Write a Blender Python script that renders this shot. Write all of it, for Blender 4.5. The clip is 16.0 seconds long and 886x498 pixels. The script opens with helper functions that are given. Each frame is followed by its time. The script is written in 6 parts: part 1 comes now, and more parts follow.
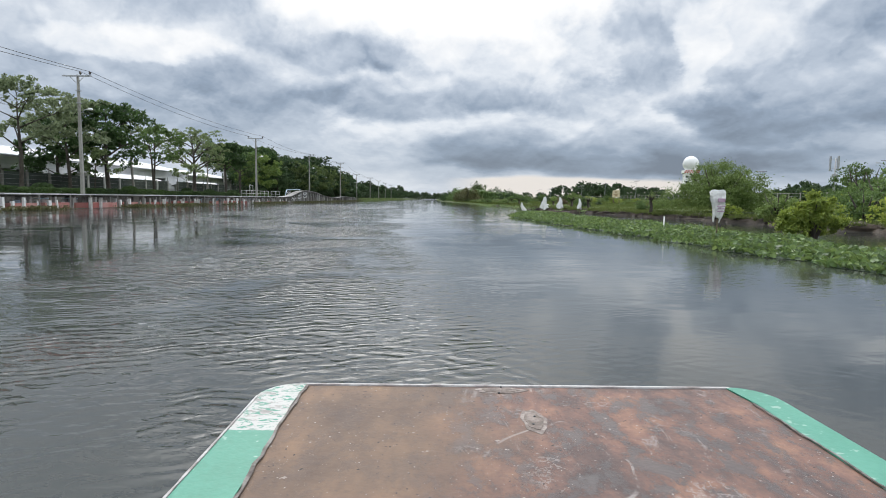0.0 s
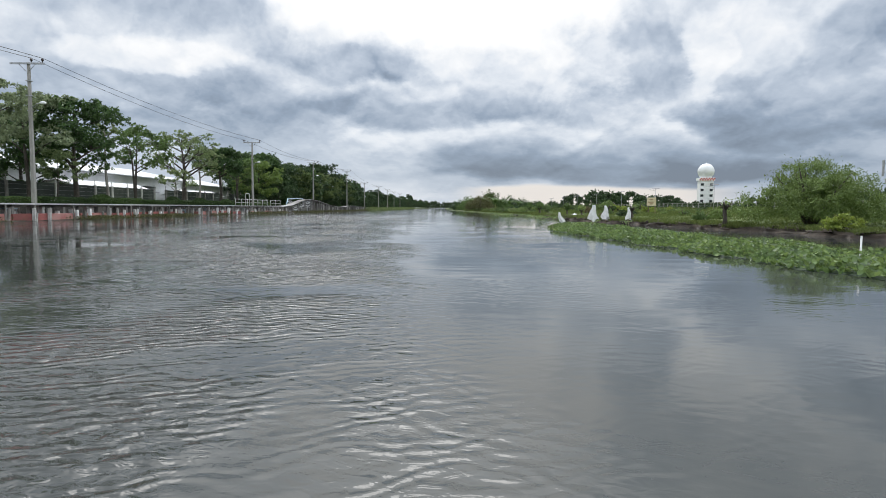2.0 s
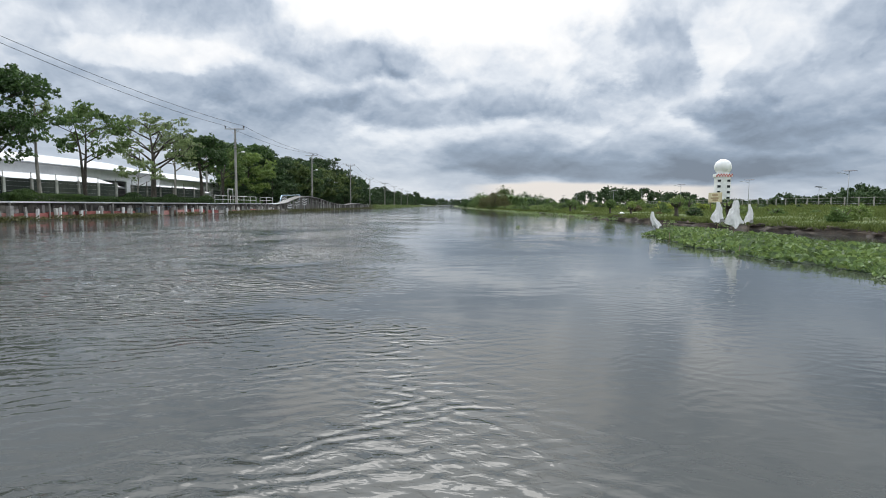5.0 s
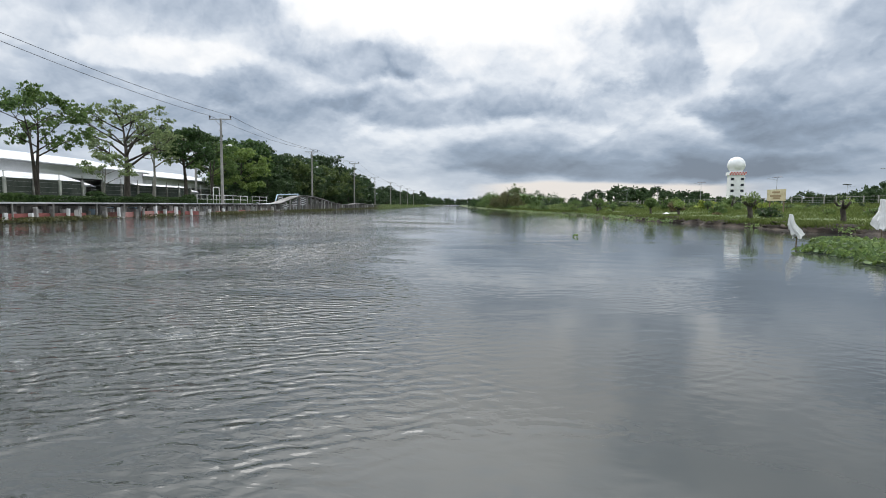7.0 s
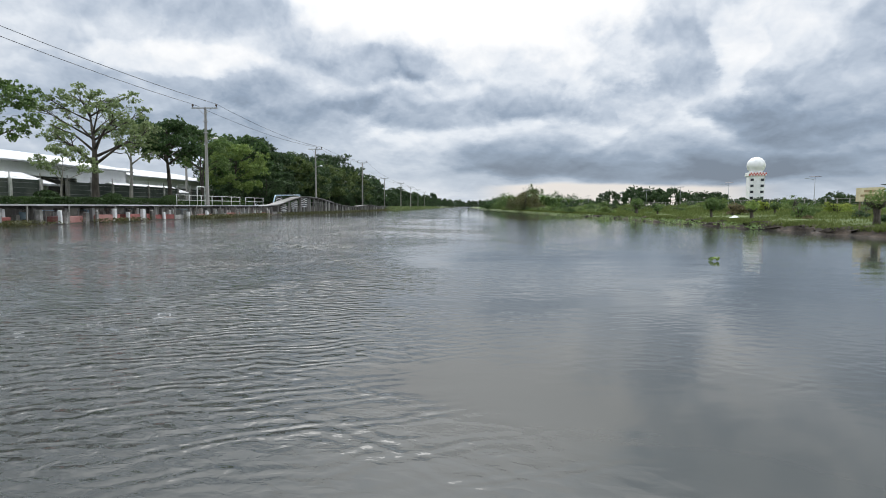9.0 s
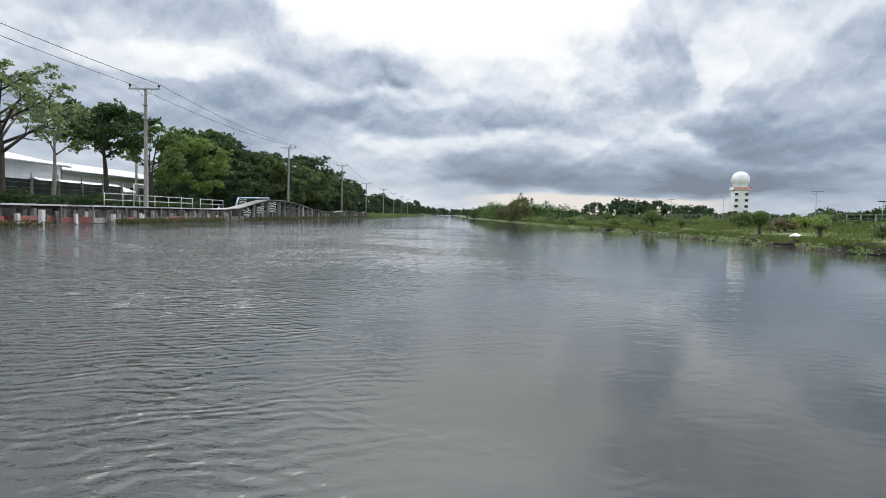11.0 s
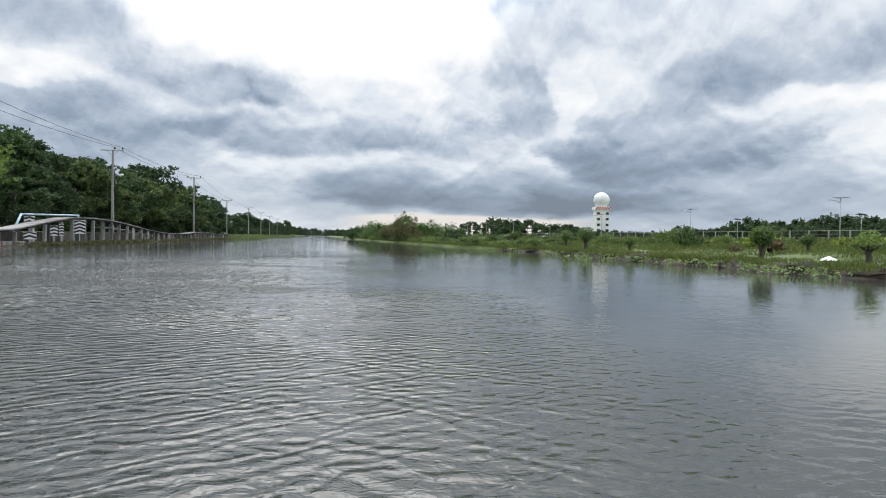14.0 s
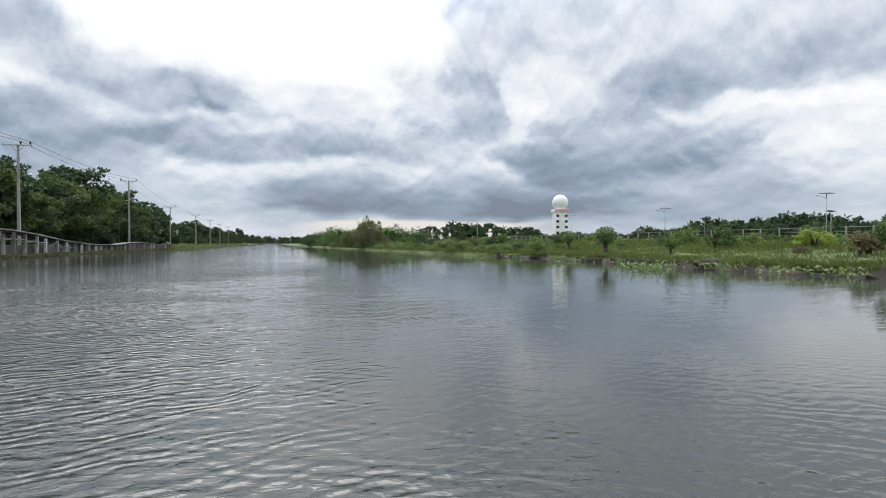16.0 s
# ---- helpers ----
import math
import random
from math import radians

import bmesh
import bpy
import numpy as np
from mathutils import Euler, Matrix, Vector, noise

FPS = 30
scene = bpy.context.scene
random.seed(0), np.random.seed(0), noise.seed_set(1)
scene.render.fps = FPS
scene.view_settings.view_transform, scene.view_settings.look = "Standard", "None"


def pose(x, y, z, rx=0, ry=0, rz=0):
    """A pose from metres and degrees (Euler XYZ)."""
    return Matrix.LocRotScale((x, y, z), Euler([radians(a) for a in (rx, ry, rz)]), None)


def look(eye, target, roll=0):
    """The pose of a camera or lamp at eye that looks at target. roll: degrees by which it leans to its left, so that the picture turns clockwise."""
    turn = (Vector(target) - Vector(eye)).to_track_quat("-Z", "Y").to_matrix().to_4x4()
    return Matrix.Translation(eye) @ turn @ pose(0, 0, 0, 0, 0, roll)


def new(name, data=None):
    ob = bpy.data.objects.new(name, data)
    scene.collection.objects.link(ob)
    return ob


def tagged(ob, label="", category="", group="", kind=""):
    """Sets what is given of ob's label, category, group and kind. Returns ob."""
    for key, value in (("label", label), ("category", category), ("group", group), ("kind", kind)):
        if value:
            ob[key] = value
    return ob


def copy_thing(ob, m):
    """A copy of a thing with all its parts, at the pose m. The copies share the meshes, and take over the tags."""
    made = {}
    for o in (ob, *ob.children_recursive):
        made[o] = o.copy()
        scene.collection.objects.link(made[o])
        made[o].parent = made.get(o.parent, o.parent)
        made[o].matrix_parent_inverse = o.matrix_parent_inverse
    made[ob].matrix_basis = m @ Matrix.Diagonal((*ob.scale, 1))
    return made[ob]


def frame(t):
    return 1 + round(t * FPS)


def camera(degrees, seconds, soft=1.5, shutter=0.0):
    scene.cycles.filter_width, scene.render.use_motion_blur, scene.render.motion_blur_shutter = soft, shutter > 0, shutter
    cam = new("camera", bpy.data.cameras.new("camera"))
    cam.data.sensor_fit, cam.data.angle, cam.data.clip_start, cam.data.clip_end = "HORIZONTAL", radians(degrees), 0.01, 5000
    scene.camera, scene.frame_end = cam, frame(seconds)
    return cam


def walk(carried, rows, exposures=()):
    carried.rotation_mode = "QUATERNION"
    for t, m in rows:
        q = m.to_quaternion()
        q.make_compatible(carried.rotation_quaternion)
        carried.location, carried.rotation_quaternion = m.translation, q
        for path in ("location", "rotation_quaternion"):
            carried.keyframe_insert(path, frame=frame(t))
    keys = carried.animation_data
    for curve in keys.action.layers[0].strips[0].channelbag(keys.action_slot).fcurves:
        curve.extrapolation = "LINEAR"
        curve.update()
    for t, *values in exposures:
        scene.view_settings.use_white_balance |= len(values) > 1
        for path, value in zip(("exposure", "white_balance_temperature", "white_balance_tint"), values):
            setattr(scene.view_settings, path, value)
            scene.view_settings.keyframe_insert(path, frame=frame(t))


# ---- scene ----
# ---------------- camera and its walk ----------------
cam = camera(76.85, 16.0, soft=0.95)
EYE = 1.11
ROWS = [
    (0.0, -0.000, -0.000, -0.720, -5.127, -0.822),
    (0.5, -0.139, 1.972, -0.918, -4.965, -0.732),
    (1.0, -0.287, 3.954, -0.594, -4.537, -0.749),
    (1.5, -0.451, 5.955, -0.029, -4.286, -0.741),
    (2.0, -0.630, 7.966, 0.180, -4.226, -0.651),
    (2.5, -0.816, 9.979, 0.600, -4.180, -0.579),
    (3.0, -1.009, 11.980, 0.948, -4.025, -0.563),
    (3.5, -1.209, 13.971, 1.012, -4.130, -0.596),
    (4.0, -1.421, 15.958, 0.802, -4.392, -0.587),
    (6.5, -2.535, 25.871, 1.280, -4.519, -0.432),
    (7.0, -2.768, 27.864, 1.471, -4.525, -0.399),
    (7.5, -3.010, 29.868, 1.589, -4.249, -0.380),
    (8.0, -3.255, 31.890, 1.765, -4.441, -0.311),
    (8.5, -3.497, 33.933, 2.275, -4.301, -0.279),
    (9.0, -3.726, 36.008, 2.517, -4.356, -0.354),
    (11.5, -4.759, 46.557, -0.515, -2.687, -2.261),
    (12.0, -4.926, 48.708, -2.948, -1.786, -1.948),
    (12.5, -5.062, 50.883, -4.694, -2.106, -1.274),
    (13.0, -5.174, 53.062, -7.283, -1.815, -1.242),
    (13.5, -5.273, 55.249, -10.118, -1.519, -1.035),
    (14.0, -5.360, 57.428, -12.117, -1.172, -0.968),
    (14.5, -5.438, 59.593, -13.905, -0.853, -0.671),
    (15.0, -5.510, 61.740, -14.648, -0.679, -0.529),
    (15.5, -5.584, 63.873, -15.814, -0.667, -0.137),
    (16.0, -5.660, 65.996, -16.538, -0.626, 0.179),
]
walk(cam, [(t, pose(x, y, EYE, 90 + pitch, roll, yaw)) for t, x, y, yaw, pitch, roll in ROWS])

# ---------------- light ----------------
SUN_AZ, SUN_EL = -2.0, 52.0          # degrees: to the right of +y, above the horizon
sun = new("sun", bpy.data.lights.new("sun", "SUN"))
sun.data.energy, sun.data.angle, sun.data.color = 1.45, radians(34), (1.0, 0.97, 0.93)
_a, _e = radians(SUN_AZ), radians(SUN_EL)
sun.matrix_world = look((0, 0, 60), Vector((0, 0, 60)) - Vector((math.sin(_a) * math.cos(_e), math.cos(_a) * math.cos(_e), math.sin(_e))))


class Nodes:
    """Short hand for building a node tree."""

    def __init__(self, tree):
        self.tree, self.nodes, self.links = tree, tree.nodes, tree.links

    def add(self, kind):
        return self.nodes.new(kind)

    def put(self, socket, value):
        if isinstance(value, bpy.types.NodeSocket):
            self.links.new(value, socket)
        elif value is not None:
            socket.default_value = value

    def math(self, op, a, b=None, c=None, clamp=False):
        node = self.add("ShaderNodeMath")
        node.operation, node.use_clamp = op, clamp
        for socket, value in zip(node.inputs, (a, b, c)):
            self.put(socket, value)
        return node.outputs[0]

    def vec(self, op, a, b=None):
        node = self.add("ShaderNodeVectorMath")
        node.operation = op
        self.put(node.inputs[0], a)
        self.put(node.inputs[1], b)
        return node.outputs[0]

    def smooth(self, value, lo, hi, a=0.0, b=1.0):
        node = self.add("ShaderNodeMapRange")
        node.interpolation_type = "SMOOTHSTEP"
        for socket, v in zip(node.inputs, (value, lo, hi, a, b)):
            self.put(socket, v)
        return node.outputs[0]

    def noise(self, vector, scale, detail=4.0, rough=0.55, distortion=0.0, colour=False):
        node = self.add("ShaderNodeTexNoise")
        self.put(node.inputs["Vector"], vector)
        for key, v in (("Scale", scale), ("Detail", detail), ("Roughness", rough), ("Distortion", distortion)):
            node.inputs[key].default_value = v
        return node.outputs["Color" if colour else "Fac"]

    def ramp(self, value, stops, interpolation="LINEAR"):
        node = self.add("ShaderNodeValToRGB")
        node.color_ramp.interpolation = interpolation
        while len(node.color_ramp.elements) < len(stops):
            node.color_ramp.elements.new(0.5)
        for el, (pos, col) in zip(node.color_ramp.elements, stops):
            el.position, el.color = pos, (*col, 1)
        self.put(node.inputs[0], value)
        return node.outputs[0]

    def mix(self, fac, a, b, blend="MIX"):
        node = self.add("ShaderNodeMix")
        node.data_type, node.blend_type = "RGBA", blend
        for socket, v in ((node.inputs[0], fac), (node.inputs[6], a), (node.inputs[7], b)):
            self.put(socket, (*v, 1) if isinstance(v, tuple) and len(v) == 3 else v)
        return node.outputs[2]


def build_sky():
    """A heavy, broken overcast: clouds in billows, bright towards the veiled sun, with a clear strip low down."""
    world = bpy.data.worlds.new("sky")
    scene.world = world
    world.use_nodes = True
    n = Nodes(world.node_tree)
    n.nodes.clear()
    way = n.add("ShaderNodeTexCoord").outputs["Generated"]
    xyz = n.add("ShaderNodeSeparateXYZ")
    n.put(xyz.inputs[0], way)
    x, y, z = xyz.outputs
    # bearing and height in degrees
    az0 = n.math("MULTIPLY", n.math("ARCTAN2", x, y), 57.2958)
    el0 = n.math("MULTIPLY", n.math("ARCSINE", z), 57.2958)
    # a chart on which clouds shrink towards the horizon
    rise = n.math("MULTIPLY", n.math("LOGARITHM", n.math("ADD", n.math("MAXIMUM", el0, 0.0), 6.0), 2.718), 17.0)

    def chart(lift, across=0.62):
        at = n.add("ShaderNodeCombineXYZ")
        n.put(at.inputs[0], n.math("MULTIPLY", az0, across))
        n.put(at.inputs[1], n.math("ADD", rise, lift))
        return at.outputs[0]

    here = chart(0.0)
    ruff = n.add("ShaderNodeSeparateXYZ")
    n.put(ruff.inputs[0], n.noise(here, 0.15, 7.0, 0.52, 0.0, colour=True))
    az = n.math("MULTIPLY_ADD", n.math("SUBTRACT", ruff.outputs[0], 0.5), 24.0, az0)
    el = n.math("MULTIPLY_ADD", n.math("SUBTRACT", ruff.outputs[1], 0.5), n.smooth(el0, 0.0, 12.0, 3.5, 9.0), el0)

    def puffs(lift):
        """Rounded billows: large heads with small ones on them."""
        at = n.vec("ADD", chart(lift, 0.8), n.vec("MULTIPLY", n.noise(chart(lift), 0.3, 4.0, 0.6, 0.0, colour=True), (4.0, 4.0, 0.0)))
        cell = n.add("ShaderNodeTexVoronoi")
        cell.feature, cell.normalize = "SMOOTH_F1", True
        n.put(cell.inputs["Vector"], at)
        for key, v in (("Scale", 0.17), ("Detail", 3.0), ("Roughness", 0.50), ("Lacunarity", 2.3), ("Smoothness", 0.75)):
            cell.inputs[key].default_value = v
        return n.math("MULTIPLY_ADD", n.noise(at, 0.30, 5.0, 0.5), 0.55, n.math("MULTIPLY", cell.outputs["Distance"], -1.0))

    # heads are lighter above than below
    head = puffs(0.0)
    lit = n.math("SUBTRACT", head, puffs(0.9))
    broad = n.noise(here, 0.075, 5.0, 0.55, 0.2)
    veil = n.noise(chart(0.0, 0.34), 0.25, 6.0, 0.52, 0.3)
    total = n.math("MULTIPLY_ADD", n.math("SUBTRACT", broad, 0.5), 0.42, 0.435)
    total = n.math("MULTIPLY_ADD", n.math("SUBTRACT", veil, 0.5), 0.18, total)
    total = n.math("ADD", total, n.smooth(el0, 12.0, 4.0, 0.0, 0.10))
    total = n.math("MULTIPLY_ADD", lit, n.smooth(el0, 1.5, 9.0, -0.22, -0.78), total)
    total = n.math("MULTIPLY_ADD", n.math("ADD", head, 0.12), -0.24, total)
    # dark masses have deep bases and fade out upwards
    for a, e, wa, we, amount, edge in CLOUDS:
        da = n.math("DIVIDE", n.math("SUBTRACT", az, a), wa)
        de = n.math("DIVIDE", n.math("SUBTRACT", el, e), we)
        r2 = n.math("ADD", n.math("MULTIPLY", da, da), n.math("MULTIPLY", de, de))
        inside = n.smooth(r2, 1.0 + 0.9 * edge, 1.0 - 0.98 * edge)
        if amount > 0:
            inside = n.math("MULTIPLY", inside, n.smooth(de, 1.2, -0.8, 0.30, 1.0))
        total = n.math("MULTIPLY_ADD", inside, amount, total)
    cloud = n.ramp(total, ((0.0, (1.06, 1.06, 1.06)), (0.18, (0.95, 0.965, 0.985)), (0.36, (0.785, 0.832, 0.895)),
                           (0.56, (0.53, 0.60, 0.70)), (0.78, (0.305, 0.378, 0.485)), (1.0, (0.19, 0.235, 0.305))))
    # the strip of lit haze under the clouds
    low = n.math("MULTIPLY", n.smooth(n.math("MULTIPLY_ADD", el, 0.3, n.math("MULTIPLY", el0, 0.7)), 2.35, 1.95), n.math("MULTIPLY", n.smooth(az0, 0.0, 6.0), n.smooth(az0, 30.0, 22.0)))
    cloud = n.mix(n.math("MULTIPLY", low, 0.9), cloud, (0.84, 0.79, 0.745))
    clear = n.add("ShaderNodeTexSky")
    clear.sky_type, clear.sun_disc = "NISHITA", False
    clear.sun_elevation, clear.sun_rotation = radians(SUN_EL), radians(SUN_AZ)
    thin = n.vec("MULTIPLY", clear.outputs[0], (0.1, 0.1, 0.1))
    # a little clear sky shines through, and the cloud is brightest round the veiled sun
    both = n.mix(0.05, cloud, thin)
    sunway = n.add("ShaderNodeVectorMath")
    sunway.operation = "DOT_PRODUCT"
    n.put(sunway.inputs[0], way)
    sunway.inputs[1].default_value = (math.sin(_a) * math.cos(_e), math.cos(_a) * math.cos(_e), math.sin(_e))
    glow = n.math("ADD", n.smooth(sunway.outputs["Value"], 0.80, 1.0, 0.0, 1.9), n.smooth(el0, 17.0, 50.0, 1.0, 2.4))
    back = n.add("ShaderNodeBackground")
    n.put(back.inputs[0], both)
    n.put(back.inputs[1], glow)
    out = n.add("ShaderNodeOutputWorld")
    n.links.new(back.outputs[0], out.inputs[0])


# cloud masses: bearing, height, half width, half height in degrees, depth of grey (minus: bright), softness of the edge
CLOUDS = (
    (-1.0, 20.8, 16.0, 5.2, -0.62, 0.7), (5.5, 14.6, 5.0, 2.0, -0.16, 0.8), (-26.5, 13.3, 7.5, 1.8, -0.22, 0.5), (-20.0, 10.8, 12.0, 1.8, 0.10, 0.9), (-26.0, 18.6, 14.0, 2.6, 0.20, 0.9),
    (-28.0, 8.2, 17.0, 3.2, 0.24, 0.9), (-16.0, 9.4, 11.0, 2.2, 0.14, 0.9), (-9.0, 14.0, 7.0, 1.9, 0.30, 0.7), (-1.0, 9.6, 13.0, 2.0, 0.26, 0.7),
    (9.0, 8.9, 5.0, 1.4, 0.12, 0.8), (-1.0, 11.8, 9.0, 1.0, -0.08, 0.9), (2.0, 6.9, 12.0, 1.0, -0.07, 0.9), (17.0, 14.4, 6.6, 4.8, 0.27, 0.55),
    (24.8, 13.5, 2.4, 3.8, -0.15, 0.6), (10.8, 13.4, 2.6, 3.6, -0.12, 0.7), (30.0, 14.6, 7.0, 3.0, -0.04, 0.9),
    (34.5, 9.0, 10.5, 3.4, 0.30, 0.5), (27.0, 9.8, 6.0, 2.0, 0.12, 0.9), (14.0, 4.5, 16.0, 2.5, 0.38, 0.6), (38.0, 4.2, 16.0, 3.2, 0.20, 0.9), (26.0, 4.4, 9.0, 1.6, 0.12, 0.9),
    (2.0, 4.0, 10.0, 2.0, 0.10, 0.9), (51.0, 8.6, 7.5, 4.6, -0.12, 0.5), (49.0, 11.9, 8.0, 1.0, -0.10, 0.7), (48.0, 16.2, 12.0, 3.0, 0.24, 0.7),
    (38.0, 14.2, 8.0, 2.2, 0.16, 0.8), (0.0, 42.0, 45.0, 16.0, -0.25, 0.7))
build_sky()

# ---------------- materials ----------------
def surface(name, stops, scale=3.0, rough=0.8, bump=0.2, grain=40.0, metal=0.0, vary="", detail=6.0, stretch=(1, 1, 1), rough_to=None, speck=None):
    """A procedural surface: broad stains through a colour ramp, fine grain, relief. vary: 'piece' or 'island' changes the tone from piece to piece."""
    m = bpy.data.materials.new(name)
    m.use_nodes = True
    n = Nodes(m.node_tree)
    n.nodes.clear()
    out, shade = n.add("ShaderNodeOutputMaterial"), n.add("ShaderNodeBsdfPrincipled")
    n.links.new(shade.outputs[0], out.inputs[0])
    place = n.vec("MULTIPLY", n.add("ShaderNodeTexCoord").outputs["Object"], tuple(stretch))
    if vary == "piece":
        shift = n.add("ShaderNodeObjectInfo").outputs["Random"]
    elif vary == "island":
        shift = n.add("ShaderNodeNewGeometry").outputs["Random Per Island"]
    else:
        shift = None
    if vary == "piece":
        place = n.vec("ADD", place, n.math("MULTIPLY", shift, 37.0))
    big = n.noise(place, scale, detail, 0.6)
    small = n.noise(place, grain, 3.0, 0.6)
    fac = n.math("MULTIPLY_ADD", n.math("SUBTRACT", small, 0.5), 0.35, big)
    if shift is not None:
        fac = n.math("MULTIPLY_ADD", n.math("SUBTRACT", shift, 0.5), 0.45, fac)
    colour = n.ramp(n.smooth(fac, 0.22, 0.78), stops)
    if speck is not None:
        colour = n.mix(n.smooth(n.noise(place, grain * 0.5, 2.0, 0.5), 0.66, 0.72), colour, speck)
    n.put(shade.inputs["Base Color"], colour)
    n.put(shade.inputs["Metallic"], metal)
    if rough_to is None:
        n.put(shade.inputs["Roughness"], rough)
    else:
        n.put(shade.inputs["Roughness"], n.smooth(big, 0.3, 0.7, rough, rough_to))
    if bump:
        relief = n.add("ShaderNodeBump")
        relief.inputs["Strength"].default_value, relief.inputs["Distance"].default_value = bump, 0.5 / grain
        n.put(relief.inputs["Height"], n.math("ADD", small, n.math("MULTIPLY", big, 2.0)))
        n.links.new(relief.outputs[0], shade.inputs["Normal"])
    return m


def foliage(name, dark, mid, light, through_light=0.35, rough=0.6):
    """Leaves: tone from leaf to leaf and from branch to branch, with light shining through."""
    m = bpy.data.materials.new(name)
    m.use_nodes = True
    n = Nodes(m.node_tree)
    n.nodes.clear()
    out, shade, thin, both = (n.add("ShaderNode" + k) for k in ("OutputMaterial", "BsdfPrincipled", "BsdfTranslucent", "MixShader"))
    place = n.add("ShaderNodeTexCoord").outputs["Object"]
    leaf = n.add("ShaderNodeNewGeometry").outputs["Random Per Island"]
    tone = n.math("MULTIPLY_ADD", leaf, 0.55, n.math("MULTIPLY", n.noise(place, 0.55, 3.0), 0.5))
    tone = n.math("MULTIPLY_ADD", n.math("SUBTRACT", n.add("ShaderNodeObjectInfo").outputs["Random"], 0.5), 0.30, tone)
    colour = n.ramp(tone, ((0.15, dark), (0.5, mid), (0.88, light)))
    n.put(shade.inputs["Base Color"], colour)
    n.put(shade.inputs["Roughness"], rough)
    n.put(shade.inputs["Specular IOR Level"], 0.12 if rough > 0.8 else 0.4)
    n.put(thin.inputs[0], n.mix(0.5, colour, light))
    n.put(both.inputs[0], through_light)
    for k, s in ((1, shade), (2, thin)):
        n.links.new(s.outputs[0], both.inputs[k])
    n.links.new(both.outputs[0], out.inputs[0])
    return m


def water_material():
    m = bpy.data.materials.new("canal_water")
    m.use_nodes = True
    n = Nodes(m.node_tree)
    n.nodes.clear()
    out, shade = n.add("ShaderNodeOutputMaterial"), n.add("ShaderNodeBsdfPrincipled")
    n.links.new(shade.outputs[0], out.inputs[0])
    place = n.add("ShaderNodeTexCoord").outputs["Object"]
    silt = n.noise(place, 0.12, 4.0)
    n.put(shade.inputs["Base Color"], n.ramp(silt, ((0.3, (0.034, 0.037, 0.034)), (0.7, (0.046, 0.050, 0.046)))))
    n.put(shade.inputs["IOR"], 1.333)

    # wind ripples in patches: short crests in two crossing sets, a longer chop and a slow swell
    def crests(angle, shrink):
        turn, squeeze = n.add("ShaderNodeMapping"), n.add("ShaderNodeMapping")
        n.put(turn.inputs[0], place)
        turn.inputs["Rotation"].default_value = (0, 0, radians(-angle))
        n.put(squeeze.inputs[0], turn.outputs[0])
        squeeze.inputs["Scale"].default_value = (shrink, 1.0, 1.0)
        return squeeze.outputs[0]

    where = n.add("ShaderNodeSeparateXYZ")
    n.put(where.inputs[0], place)
    # distance from the fairway's middle, which drifts to the west
    off = n.math("MULTIPLY_ADD", n.math("MINIMUM", where.outputs[1], 70.0), 0.13, where.outputs[0])
    off = n.math("MULTIPLY_ADD", n.math("SUBTRACT", n.noise(place, 0.13, 3.0), 0.5), 5.0, off)
    windy = n.smooth(where.outputs[1], 46.0, 62.0)
    # the lee of the garden trees reaches far out at first
    lee = n.math("ADD", off, n.smooth(where.outputs[1], 15.0, 34.0, 0.0, 6.5))
    west = n.math("MAXIMUM", n.smooth(lee, -5.0, -2.0, 0.04, 1.0), n.math("MULTIPLY", windy, n.smooth(off, -15.0, -6.0, 0.25, 0.8)))
    shore = n.math("MULTIPLY", n.smooth(off, -13.0, -19.0), 0.30)
    east = n.math("MAXIMUM", n.smooth(off, -1.5, 2.0, 1.0, 0.05), n.math("MULTIPLY", windy, n.smooth(off, 1.0, 7.0, 0.8, 0.07)))
    fairway = n.math("MULTIPLY", n.math("MAXIMUM", n.math("MULTIPLY", west, east), shore), n.smooth(where.outputs[1], 66.0, 104.0, 1.0, 0.14))
    n.put(shade.inputs["Roughness"], n.smooth(fairway, 0.05, 0.5, 0.045, 0.03))
    blow = n.smooth(n.noise(place, 0.30, 3.0, 0.55, 0.6), 0.38, 0.58, 0.10, 1.0)
    gusts = n.math("MULTIPLY", n.math("MAXIMUM", blow, n.smooth(where.outputs[1], 34.0, 56.0, 0.0, 0.65)), fairway)
    def train(angle, length, wander, seed):
        """A train of wavelets of that length in metres, with wandering crests."""
        wave = n.add("ShaderNodeTexWave")
        wave.bands_direction = "Y"
        n.put(wave.inputs["Vector"], n.vec("ADD", crests(angle, 0.75), (seed, seed * 0.7, 0.0)))
        for key, v in (("Scale", 0.314 / length), ("Distortion", wander), ("Detail", 1.5), ("Detail Scale", 1.25), ("Detail Roughness", 0.5)):
            wave.inputs[key].default_value = v
        return wave.outputs["Fac"]

    fine = n.math("MULTIPLY_ADD", train(-34, 0.19, 11.0, 13.0), 0.9, train(20, 0.145, 10.0, 0.0))
    cross = n.noise(crests(-10, 0.6), 15.0, 2.0, 0.5, 0.6)
    chop = n.noise(crests(5, 0.30), 1.3, 2.0, 0.5, 0.4)
    swell = n.noise(crests(6, 0.5), 0.45, 2.0, 0.5)
    height = n.math("MULTIPLY", fine, n.math("MULTIPLY", gusts, 0.0115))
    height = n.math("MULTIPLY_ADD", cross, n.math("MULTIPLY", gusts, 0.026), height)
    height = n.math("MULTIPLY_ADD", chop, n.math("MULTIPLY_ADD", fairway, 0.012, 0.0045), height)
    height = n.math("MULTIPLY_ADD", swell, n.math("MULTIPLY_ADD", fairway, 0.008, 0.005), height)
    relief = n.add("ShaderNodeBump")
